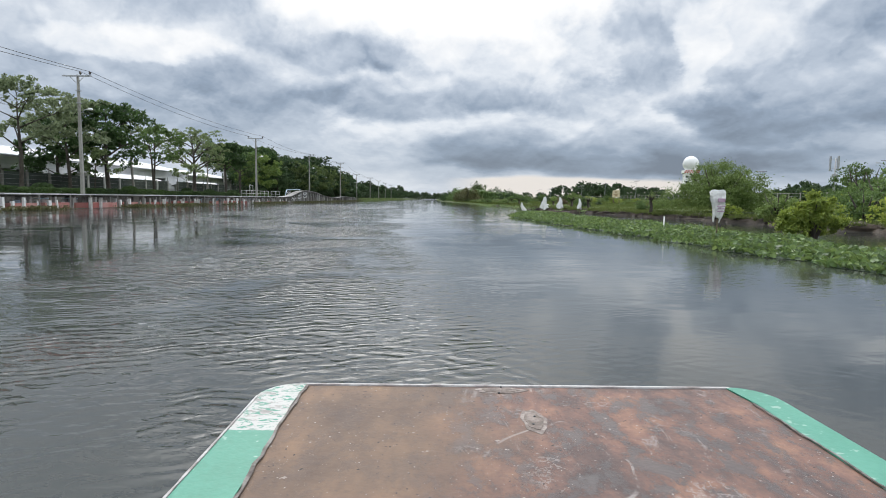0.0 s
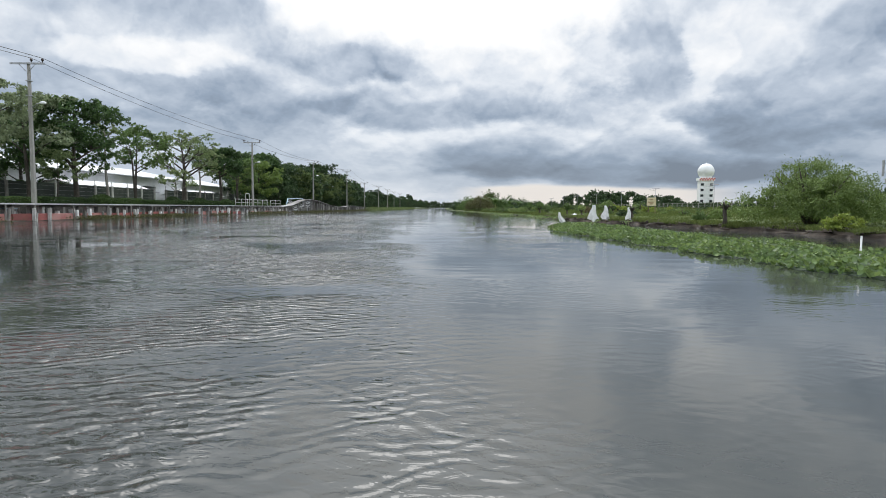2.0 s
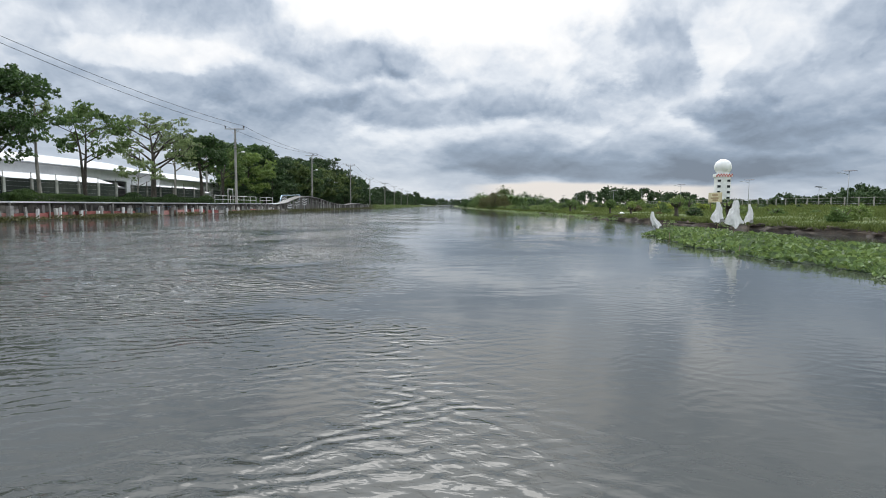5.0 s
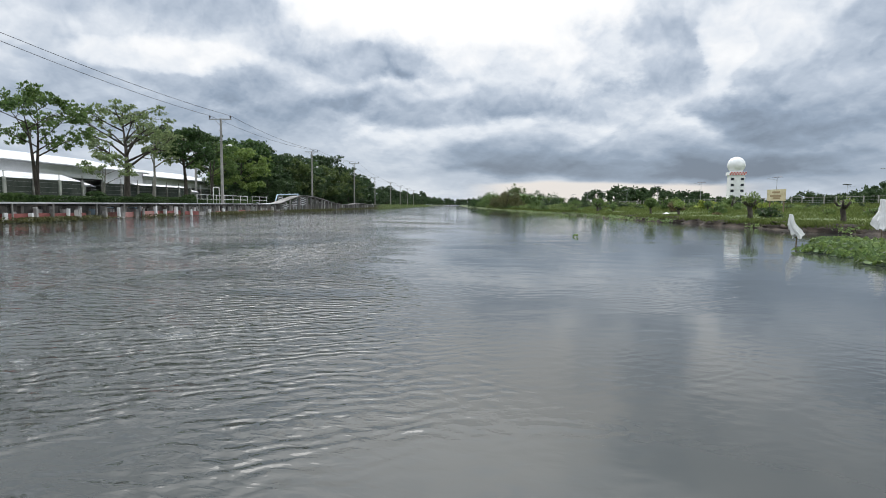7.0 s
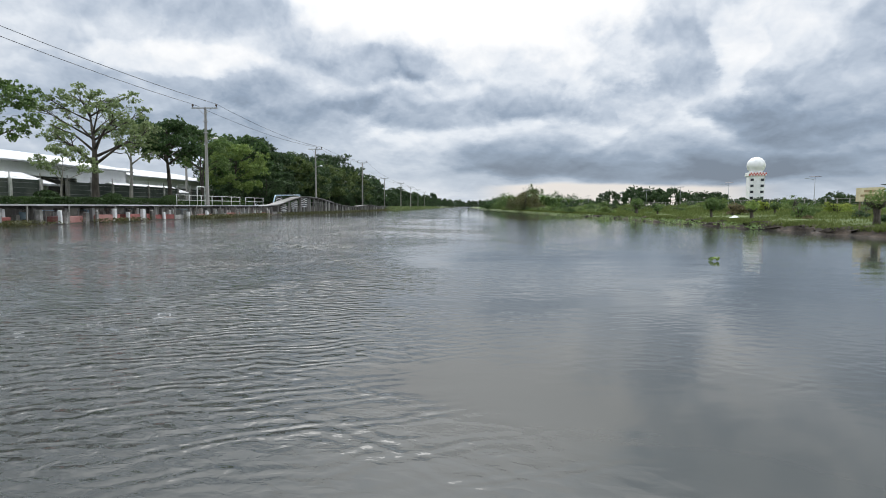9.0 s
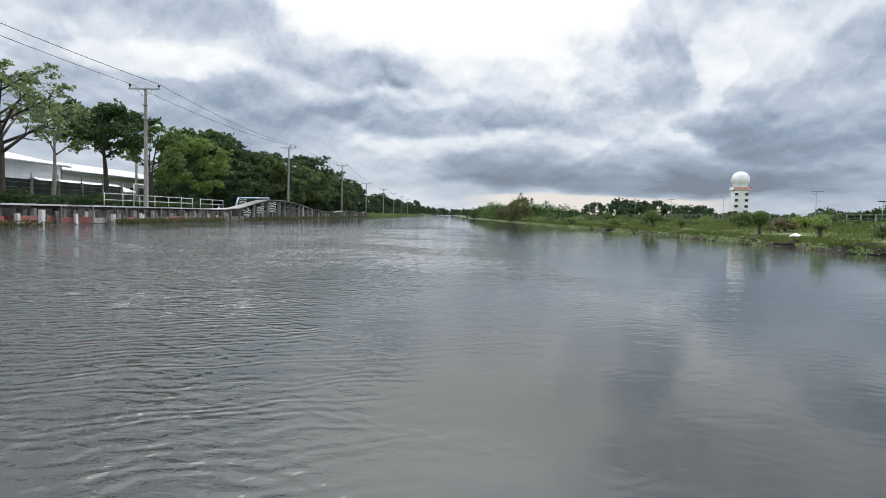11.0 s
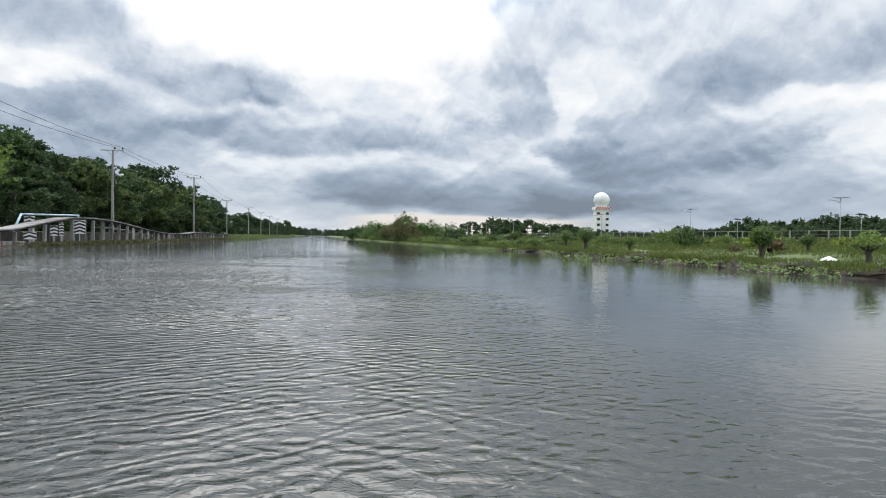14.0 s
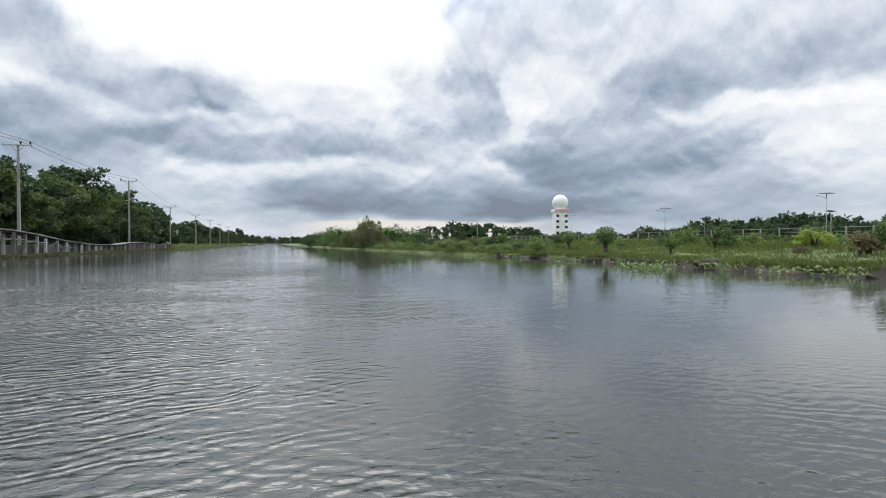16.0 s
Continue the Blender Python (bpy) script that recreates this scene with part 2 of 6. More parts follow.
    relief.inputs["Strength"].default_value, relief.inputs["Distance"].default_value = 1.0, 1.0
    n.put(relief.inputs["Height"], height)
    n.links.new(relief.outputs[0], shade.inputs["Normal"])
    return m


WATER = water_material()
EARTH = surface("bare_earth", ((0.0, (0.014, 0.011, 0.008)), (0.5, (0.036, 0.027, 0.019)), (1.0, (0.085, 0.064, 0.046))), 1.5, 0.95, 0.6, 14.0)
MEADOW = surface("meadow_ground", ((0.0, (0.038, 0.056, 0.016)), (0.5, (0.078, 0.110, 0.030)), (1.0, (0.125, 0.148, 0.050))), 0.25, 0.95, 0.5, 5.0)
CONCRETE = surface("weathered_concrete", ((0.0, (0.13, 0.125, 0.11)), (0.5, (0.30, 0.29, 0.27)), (1.0, (0.58, 0.57, 0.54))), 1.2, 0.9, 0.35, 24.0, vary="piece")
DECKING = surface("walkway_concrete", ((0.0, (0.40, 0.40, 0.395)), (0.5, (0.56, 0.56, 0.555)), (1.0, (0.70, 0.70, 0.69))), 0.8, 0.9, 0.3, 20.0, vary="piece")
# weathered concrete, its colour darkened further for the shade under the deck
SHADED_CONCRETE = surface("weathered_shaded_concrete", ((0.0, (0.030, 0.028, 0.024)), (0.6, (0.075, 0.068, 0.058)), (1.0, (0.16, 0.15, 0.13))), 0.9, 0.95, 0.4, 18.0, vary="piece")
RED_WALL = surface("faded_red_paint", ((0.0, (0.22, 0.075, 0.065)), (0.5, (0.38, 0.120, 0.105)), (1.0, (0.46, 0.25, 0.22))), 0.9, 0.85, 0.3, 18.0, vary="piece")
POLE = surface("pole_concrete", ((0.0, (0.19, 0.18, 0.165)), (0.5, (0.31, 0.30, 0.275)), (1.0, (0.42, 0.40, 0.37))), 0.9, 0.9, 0.25, 22.0, stretch=(1, 1, 0.25))
GALV = surface("galvanised_steel", ((0.0, (0.30, 0.31, 0.32)), (1.0, (0.46, 0.47, 0.48))), 2.0, 0.5, 0.1, 30.0, metal=0.6)
WIRE = surface("wire_black", ((0.0, (0.02, 0.02, 0.022)), (1.0, (0.05, 0.05, 0.055))), 2.0, 0.6, 0.0, 30.0)
INSULATOR = surface("brown_porcelain", ((0.0, (0.035, 0.022, 0.018)), (1.0, (0.06, 0.04, 0.03))), 4.0, 0.25, 0.0, 30.0)
WHITE = surface("white_paint", ((0.0, (0.66, 0.66, 0.64)), (0.6, (0.78, 0.78, 0.77)), (1.0, (0.84, 0.84, 0.83))), 0.5, 0.6, 0.1, 12.0)
RADOME = surface("radome_skin", ((0.0, (0.72, 0.72, 0.70)), (1.0, (0.82, 0.82, 0.81))), 0.15, 0.45, 0.05, 3.0)
RED_PAINT = surface("red_paint", ((0.0, (0.40, 0.035, 0.03)), (1.0, (0.55, 0.07, 0.06))), 1.0, 0.5, 0.05, 14.0)
GLASS_DARK = surface("dark_window_glass", ((0.0, (0.012, 0.014, 0.018)), (1.0, (0.03, 0.035, 0.04))), 1.0, 0.08, 0.0, 10.0)
ROOF_WHITE = surface("white_sheet_roof", ((0.0, (0.38, 0.39, 0.40)), (0.5, (0.52, 0.53, 0.54)), (1.0, (0.62, 0.63, 0.63))), 0.35, 0.45, 0.1, 6.0)
WALL_WHITE = surface("factory_wall", ((0.0, (0.50, 0.51, 0.52)), (0.5, (0.62, 0.63, 0.64)), (1.0, (0.70, 0.71, 0.71))), 0.4, 0.7, 0.1, 9.0)
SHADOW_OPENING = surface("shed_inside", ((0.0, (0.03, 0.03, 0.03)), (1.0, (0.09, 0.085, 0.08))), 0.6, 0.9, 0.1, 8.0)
BARK = surface("bark_grey", ((0.0, (0.025, 0.020, 0.016)), (0.5, (0.060, 0.050, 0.041)), (1.0, (0.125, 0.108, 0.090))), 3.0, 0.95, 0.7, 18.0, stretch=(1, 1, 0.3))
BARK_PALE = surface("bark_pale", ((0.0, (0.16, 0.145, 0.125)), (0.5, (0.27, 0.25, 0.22)), (1.0, (0.38, 0.36, 0.33))), 3.0, 0.95, 0.6, 18.0, stretch=(1, 1, 0.3))
LEAF_MID = foliage("leaves_mid_green", (0.028, 0.056, 0.016), (0.078, 0.143, 0.037), (0.178, 0.256, 0.078))
LEAF_DARK = foliage("leaves_dark_green", (0.016, 0.034, 0.012), (0.040, 0.087, 0.025), (0.096, 0.163, 0.046), 0.28)
LEAF_LIGHT = foliage("leaves_yellow_green", (0.078, 0.116, 0.022), (0.194, 0.271, 0.046), (0.388, 0.449, 0.085), 0.4)
LEAF_PALE = foliage("leaves_grey_green", (0.062, 0.090, 0.040), (0.139, 0.194, 0.078), (0.256, 0.318, 0.139), 0.35)
LEAF_WILLOW = foliage("leaves_willow", (0.070, 0.109, 0.028), (0.139, 0.209, 0.054), (0.232, 0.310, 0.093), 0.35)
LEAF_FLOAT = foliage("leaves_floating", (0.030, 0.064, 0.015), (0.105, 0.180, 0.044), (0.28, 0.36, 0.12), 0.35, 0.48)
GRASS = foliage("grass_blades", (0.042, 0.066, 0.016), (0.092, 0.130, 0.034), (0.165, 0.190, 0.066), 0.4, 0.9)
OLIVE = foliage("leaves_olive", (0.05, 0.058, 0.022), (0.105, 0.112, 0.042), (0.19, 0.18, 0.075), 0.35)
LEAF_WOOD = foliage("leaves_wood", (0.012, 0.028, 0.012), (0.034, 0.070, 0.026), (0.085, 0.135, 0.050), 0.3)
LEAF_OLIVE_WOOD = foliage("leaves_olive_wood", (0.036, 0.062, 0.018), (0.088, 0.132, 0.038), (0.175, 0.225, 0.075), 0.35)
LEAF_LIME = foliage("leaves_lime", (0.062, 0.105, 0.024), (0.130, 0.205, 0.048), (0.24, 0.32, 0.085), 0.42)
LEAF_SILVER = foliage("leaves_silver_green", (0.085, 0.115, 0.065), (0.18, 0.23, 0.12), (0.31, 0.36, 0.20), 0.4)
LEAF_HEDGE = foliage("leaves_hedge", (0.014, 0.030, 0.010), (0.036, 0.074, 0.020), (0.085, 0.14, 0.036), 0.25)
DECK_GREY = surface("worn_deck_concrete", ((0.0, (0.12, 0.115, 0.105)), (0.5, (0.21, 0.20, 0.19)), (1.0, (0.32, 0.31, 0.30))), 0.8, 0.95, 0.3, 20.0, vary="piece")
MESH_DARK = surface("dark_green_screen", ((0.0, (0.018, 0.024, 0.020)), (0.5, (0.034, 0.044, 0.036)), (1.0, (0.07, 0.08, 0.066))), 0.8, 0.9, 0.2, 30.0, vary="piece")
RAIL_WHITE = surface("weathered_white_rail", ((0.0, (0.44, 0.44, 0.43)), (0.5, (0.60, 0.60, 0.59)), (1.0, (0.72, 0.72, 0.71))), 1.5, 0.7, 0.15, 20.0)
DRY = foliage("dry_brush", (0.085, 0.068, 0.034), (0.155, 0.125, 0.062), (0.25, 0.21, 0.105), 0.3)
SACK = surface("white_woven_sack", ((0.0, (0.60, 0.60, 0.58)), (0.5, (0.74, 0.74, 0.72)), (1.0, (0.80, 0.80, 0.79))), 4.0, 0.7, 0.4, 60.0)
SACK_PRINT = surface("faded_sack_print", ((0.0, (0.34, 0.20, 0.30)), (1.0, (0.55, 0.40, 0.50))), 9.0, 0.7, 0.2, 60.0)
STICK = surface("bamboo_stick", ((0.0, (0.10, 0.075, 0.045)), (1.0, (0.24, 0.19, 0.12))), 5.0, 0.8, 0.3, 40.0)
BOARD = surface("faded_cream_board", ((0.0, (0.48, 0.40, 0.24)), (0.5, (0.60, 0.52, 0.33)), (1.0, (0.68, 0.61, 0.42))), 1.2, 0.7, 0.15, 20.0)
BOARD_TEXT = surface("faded_lettering", ((0.0, (0.28, 0.19, 0.10)), (1.0, (0.40, 0.29, 0.16))), 4.0, 0.7, 0.0, 20.0)
BLUE_PIPE = surface("pale_blue_paint", ((0.0, (0.30, 0.44, 0.55)), (1.0, (0.50, 0.62, 0.70))), 2.0, 0.5, 0.1, 20.0)
BLACK = surface("black_paint", ((0.0, (0.015, 0.015, 0.016)), (1.0, (0.04, 0.04, 0.042))), 2.0, 0.6, 0.1, 20.0)
PANEL = surface("solar_cell", ((0.0, (0.010, 0.012, 0.022)), (1.0, (0.022, 0.026, 0.042))), 2.0, 0.5, 0.0, 20.0)
GREEN_PAINT = surface("sea_green_boat_paint", ((0.0, (0.040, 0.185, 0.122)), (0.5, (0.050, 0.220, 0.150)), (1.0, (0.072, 0.255, 0.180))), 2.5, 0.42, 0.12, 60.0, speck=(0.22, 0.34, 0.28))
HULL = surface("hull_paint", ((0.0, (0.055, 0.28, 0.19)), (1.0, (0.10, 0.40, 0.28))), 2.0, 0.5, 0.2, 30.0)


# ---------------- mesh tools ----------------
def part(name, data, material, parent=None, label=""):
    """Links a bmesh or a mesh as one object under a thing or a part."""
    if isinstance(data, bmesh.types.BMesh):
        me = bpy.data.meshes.new(name)
        data.to_mesh(me)
        data.free()
    else:
        me = data
    if material is not None and not me.materials:
        me.materials.append(material)
    ob = new(name, me)
    ob.parent = parent
    if label:
        tagged(ob, label)
    return ob


def thing(name, at, label, category, group="", kind="", turn=0.0):
    """An empty at a thing's base, to hold its parts."""
    ob = new(name)
    ob.matrix_world = pose(*at, 0, 0, turn)
    return tagged(ob, label, category, group, kind)


def box(bm, x0, x1, y0, y1, z0, z1, bevel=0.0):
    made = bmesh.ops.create_cube(bm, size=1.0, matrix=Matrix.LocRotScale(((x0 + x1) / 2, (y0 + y1) / 2, (z0 + z1) / 2), None, (x1 - x0, y1 - y0, z1 - z0)))
    if bevel:
        edges = list({e for v in made["verts"] for e in v.link_edges})
        bmesh.ops.bevel(bm, geom=edges, offset=bevel, segments=2, affect="EDGES", profile=0.6)
    return bm


def boxes(*sizes, bevel=0.0):
    bm = bmesh.new()
    for s in sizes:
        box(bm, *s, bevel=bevel)
    return bm


def tube(bm, points, radii, sides=7, caps=True):
    """A tapered tube along points."""
    points = [Vector(p) for p in points]
    rings = []
    for i, p in enumerate(points):
        along = (points[min(i + 1, len(points) - 1)] - points[max(i - 1, 0)]).normalized()
        side = along.cross(Vector((0.31, 0.95, 0.05))).normalized()
        up = side.cross(along)
        r = radii[i] if isinstance(radii, (list, tuple)) else radii
        rings.append([bm.verts.new(p + (side * math.cos(a) + up * math.sin(a)) * r) for a in (2 * math.pi * k / sides for k in range(sides))])
    for lo, hi in zip(rings, rings[1:]):
        for k in range(sides):
            bm.faces.new((lo[k], lo[(k + 1) % sides], hi[(k + 1) % sides], hi[k])).smooth = True
    if caps:
        bm.faces.new(rings[0][::-1])
        bm.faces.new(rings[-1])
    return bm


def mesh_from(name, verts, faces):
    """A mesh from an array of vertices and an array of faces with equal corners."""
    me = bpy.data.meshes.new(name)
    verts, faces = np.asarray(verts, np.float32), np.asarray(faces, np.int32)
    me.vertices.add(len(verts))
    me.vertices.foreach_set("co", verts.ravel())
    k = faces.shape[1]
    me.loops.add(faces.size)
    me.loops.foreach_set("vertex_index", faces.ravel())
    me.polygons.add(len(faces))
    me.polygons.foreach_set("loop_start", np.arange(0, faces.size, k, dtype=np.int32))
    me.polygons.foreach_set("loop_total", np.full(len(faces), k, np.int32))
    me.update(calc_edges=True)
    return me


def leaves_mesh(name, spots, size, rng, droop=0.2, slim=0.55, spread=0.45):
    """Small folded leaves (two triangles each, bent along the rib) at the given spots."""
    k = len(spots)
    along = rng.normal(size=(k, 3))
    along[:, 2] -= droop
    along /= np.linalg.norm(along, axis=1)[:, None]
    side = np.cross(along, rng.normal(size=(k, 3)))
    side /= np.linalg.norm(side, axis=1)[:, None] + 1e-9
    up = np.cross(side, along)
    s = size * (1 + spread * rng.uniform(-1, 1, (k, 1)))
    v = np.empty((k, 4, 3))
    v[:, 0] = spots - along * s * 0.5
    v[:, 1] = spots + side * s * slim * 0.5 + up * s * 0.12
    v[:, 2] = spots + along * s * 0.5
    v[:, 3] = spots - side * s * slim * 0.5 + up * s * 0.12
    base = np.arange(k)[:, None] * 4
    faces = np.concatenate([base + (0, 1, 2), base + (0, 2, 3)])
    return mesh_from(name, v.reshape(-1, 3), faces)


def clump_spots(centres, radii, count, rng, flat=0.75, hollow=0.5):
    """Points in and round ragged leafy clumps: each clump is a handful of smaller sprays, with stragglers."""
    centres, radii = np.asarray(centres, float), np.asarray(radii, float)
    sprays = 9
    d = rng.normal(size=(len(centres) * sprays, 3))
    d /= np.linalg.norm(d, axis=1)[:, None]
    big = np.repeat(radii, sprays)
    mid = np.repeat(centres, sprays, axis=0) + d * (big * rng.uniform(0.45, 1.12, len(big)))[:, None] * (1, 1, flat)
    small = big * rng.uniform(0.20, 0.46, len(big))
    pick = rng.choice(len(mid), count, p=small ** 2 / np.sum(small ** 2))
    d = rng.normal(size=(count, 3))
    d /= np.linalg.norm(d, axis=1)[:, None]
    r = (0.2 + 0.8 * rng.random((count, 1)) ** 0.6) * small[pick][:, None] * (1 + 0.25 * rng.normal(size=(count, 1)))
    return mid[pick] + d * r * (1, 1, 0.7)


def make_tree(name, height, width, bare, leaf, bark, count, size, seed, label, limbs=9, clump=0.30, trunk=0.16, lean=0.0, lean_y=0.0, flat=0.75, at=(0, 0, 0), kind_of="tree", rise=0.55, crown_from=0.0, dome=1.0):
    """A tree: tapered trunk, forking limbs and a crown of leaf clumps round the limb ends, with gaps between them.
    bare: the share of the height below the first limb."""
    rng = np.random.default_rng(seed)
    top = thing(name, at, label, kind_of)
    bm = bmesh.new()
    bend = rng.uniform(-1, 1, 2) * 0.05 * height + np.array((lean, lean_y)) * height
    spine = [Vector((bend[0] * s ** 1.6 + 0.012 * height * math.sin(5 * s + seed), bend[1] * s ** 1.6, height * 0.86 * s)) for s in (0, 0.06, 0.2, 0.4, 0.6, 0.8, 1.0)]
    tube(bm, spine, [trunk * k for k in (1.5, 1.08, 0.92, 0.78, 0.55, 0.32, 0.12)], 8)
    centres, radii = [], []
    for i in range(limbs):
        s = bare + (0.97 - bare) * (i + rng.uniform(0, 0.8)) / limbs
        start = Vector([float(np.interp(s, (0, 0.06, 0.2, 0.4, 0.6, 0.8, 1.0), [p[c] for p in spine])) for c in range(3)])
        a = i * 2.399 + rng.uniform(-0.5, 0.5)
        rel = (s - bare) / (1 - bare)
        reach = width * 0.5 * math.sqrt(max(0.12, 1 - dome * (rel * 1.02) ** 2)) * rng.uniform(0.72, 1.05) * (0.75 + 0.25 * min(1, rel * 4))
        end = start + Vector((math.cos(a) * reach, math.sin(a) * reach, reach * rise * rng.uniform(0.6, 1.3)))
        end.z = min(end.z, height * 0.97)
        mid = start.lerp(end, 0.5) + Vector((0, 0, -0.06 * reach))
        r0 = trunk * 0.5 * (1 - 0.6 * rel)
        tube(bm, [start, mid, end], [r0, r0 * 0.65, r0 * 0.2], 5)
        r = width * clump * rng.uniform(0.45, 0.75)
        centres.append(end)
        radii.append(r)
        for _ in range(3):
            f = rng.uniform(0.45, 1.0)
            b = a + rng.uniform(-1.0, 1.0)
            twig = start.lerp(end, f) + Vector((math.cos(b), math.sin(b), rng.uniform(-0.1, 0.7))) * reach * rng.uniform(0.2, 0.42)
            tube(bm, [start.lerp(end, f * 0.85), twig], [r0 * 0.4, r0 * 0.12], 4)
            centres.append(twig)
            radii.append(r * rng.uniform(0.5, 0.95))
    centres.append(spine[-1] + Vector((0, 0, height * 0.05)))
    radii.append(width * clump * 0.5)
    part("trunk", bm, bark, top)
    spots = clump_spots([tuple(c) for c in centres], radii, count, rng, flat)
    spots[:, 2] = np.maximum(spots[:, 2], crown_from * height + 0.25 * rng.random(len(spots)) * height * 0.1)
    part("crown", leaves_mesh("crown", spots, size, rng), leaf, top)
    return top


def grow_tree(height, width, bare, leaf, bark, count, size, seed, label, at=(0, 0, 0), limbs=10, forks=4, tuft=0.8, trunk=0.16, lean=(0.0, 0.0), flat=0.6, hang=0.0, stems=1, rise=0.55):
    """A tree with a branching frame: limbs reach for an uneven crown, fork twice and carry sprays of leaves, with gaps between them.
    bare: the share of the height below the crown; hang: how far the crown's rim comes down."""
    rng = np.random.default_rng(seed)
    top = thing("tree", at, label, "tree")
    bm = bmesh.new()
    low, mid = bare * height, (1 + bare) * 0.5 * height
    centres, radii = [], []
    marks = (0, 0.05, 0.2, 0.4, 0.6, 0.8, 1.0)
    for stem in range(stems):
        side = (stem - (stems - 1) / 2) * 0.16 * width
        bend = np.array((rng.uniform(-0.04, 0.04) + lean[0], rng.uniform(-0.04, 0.04) + lean[1])) * height + np.array((0.3 * side, side))
        spine = [Vector((bend[0] * s ** 1.5 + 0.010 * height * math.sin(6 * s + seed), bend[1] * s ** 1.5, height * 0.88 * s)) for s in marks]
        tube(bm, spine, [trunk * k for k in (1.6, 1.12, 0.95, 0.80, 0.55, 0.30, 0.08)], 8)
        for i in range(limbs):
            rel = (i + rng.uniform(0.1, 0.9)) / limbs
            a = i * 2.399 + stem * 1.1 + rng.uniform(-0.45, 0.45)
            # elevation on the crown's dome
            e = -0.35 - hang + (1.75 + hang) * rel + rng.uniform(-0.15, 0.15)
            reach = rng.uniform(0.80, 1.04)
            out = math.cos(e) * width * 0.5 * reach
            goal = Vector((bend[0] * 0.8 + math.cos(a) * out, bend[1] * 0.8 + math.sin(a) * out, mid + math.sin(e) * (height - mid) * reach))
            goal.z = min(max(goal.z, low * 0.9), height - 0.7 * tuft)
            s = min(0.97, max(bare * 0.75, (goal.z - rise * abs(out)) / (height * 0.88)))
            start = Vector([float(np.interp(s, marks, [p[c] for p in spine])) for c in range(3)])
            r0 = trunk * (0.52 - 0.34 * rel)
            knee = start.lerp(goal, 0.5) + Vector((0, 0, 0.10 * (goal - start).length * rng.uniform(-0.4, 1.0)))
            tube(bm, [start, knee, goal], [r0, r0 * 0.6, r0 * 0.15], 5)
            for f in range(forks):
                t = rng.uniform(0.35, 0.98)
                base = start.lerp(knee, t * 2) if t < 0.5 else knee.lerp(goal, t * 2 - 1)
                way = Vector((math.cos(a + rng.normal() * 0.8), math.sin(a + rng.normal() * 0.8), rng.uniform(-0.25, 0.85)))
                tip = base + way * width * rng.uniform(0.08, 0.20)
                tip.z = min(tip.z, height - 0.6 * tuft)
                tube(bm, [base, base.lerp(tip, 0.5) + Vector((0, 0, 0.04 * width * rng.uniform(-0.5, 1))), tip], [r0 * 0.38, r0 * 0.24, r0 * 0.08], 4)
                for c in (tip, tip + Vector((*rng.normal(size=2), -abs(rng.normal()) * 0.6)) * tuft * 0.7):
                    centres.append(tuple(c))
                    radii.append(tuft * rng.uniform(0.5, 1.1))
            centres.append(tuple(goal))
            radii.append(tuft * rng.uniform(0.7, 1.15))
    part("trunk", bm, bark, top)
    spots = clump_spots(centres, radii, count, rng, flat)
    spots[:, 2] = np.maximum(spots[:, 2], low * 0.55)
    part("crown", leaves_mesh("crown", spots, size, rng), leaf, top)
    return top


def make_bush(name, width, height, leaf, count, size, seed, label, at=(0, 0, 0), stems=6, lumps=14, slim=0.5, droop=0.1, bark=None):
    """A bush: several stems and a ragged, lumpy crown down to the ground."""
    rng = np.random.default_rng(seed)
    top = thing(name, at, label, "bush")
    bm = bmesh.new()
    for i in range(stems):
        a = rng.uniform(0, 6.28)
        r = width * 0.36 * rng.uniform(0.3, 1.0)
        tube(bm, [(0.12 * r * math.cos(a), 0.12 * r * math.sin(a), -0.1), (0.5 * r * math.cos(a), 0.5 * r * math.sin(a), height * 0.4), (r * math.cos(a), r * math.sin(a), height * rng.uniform(0.65, 0.92))],
             [0.045 * width ** 0.5, 0.03 * width ** 0.5, 0.008], 5)
    part("stem", bm, bark or BARK, top)
    a, q = rng.uniform(0, 6.28, lumps), np.sqrt(rng.random(lumps))
    rr = width * 0.5 * q * 0.8
    radii = width * rng.uniform(0.12, 0.22, lumps)
    zz = height * (0.20 + 0.72 * (1 - q ** 2) * rng.uniform(0.45, 1.0, lumps)) - radii * 0.3
    centres = np.stack([rr * np.cos(a), rr * np.sin(a), zz], 1)
    spots = clump_spots(centres, radii, count, rng, 0.85, 0.3)
    wisps = rng.random(count) < 0.12
    spots[wisps] += rng.normal(size=(int(wisps.sum()), 3)) * (0.05 * width, 0.05 * width, 0.07 * height)
    spots[:, 2] = np.maximum(spots[:, 2], 0.02 + 0.2 * rng.random(count) * height)
    part("crown", leaves_mesh("crown", spots, size, rng, droop, slim), leaf, top)
    return top

# ---------------- the large structure ----------------
def bank_left(y):
    return float(np.interp(y, (-100, 150, 300, 700, 4000), (-26.0, -26.0, -27.5, -29.0, -29.0)))


def bank_right(y):
    edge = float(np.interp(y, (-100, 20, 35, 42, 55, 65, 75, 86, 100, 120, 140, 186, 255, 500, 4000), (19, 17.6, 17.2, 15.6, 13.3, 12.2, 11.7, 11.6, 12.2, 9.8, 9.2, 6.8, 2.5, 0.0, -4.0)))
    near = 1.0 if y < 250 else 0.0
    return edge + near * (0.30 * math.sin(y * 0.9) + 0.22 * math.sin(y * 2.3 + 1) + 0.12 * math.sin(y * 5.1))


def meadow_height(d):
    """The right bank's height at d metres behind its edge."""
    return float(np.interp(d, (0, 0.4, 4, 12, 20, 30, 60, 3000), (0.26, 0.30, 0.38, 0.62, 0.82, 0.95, 1.05, 1.2)))


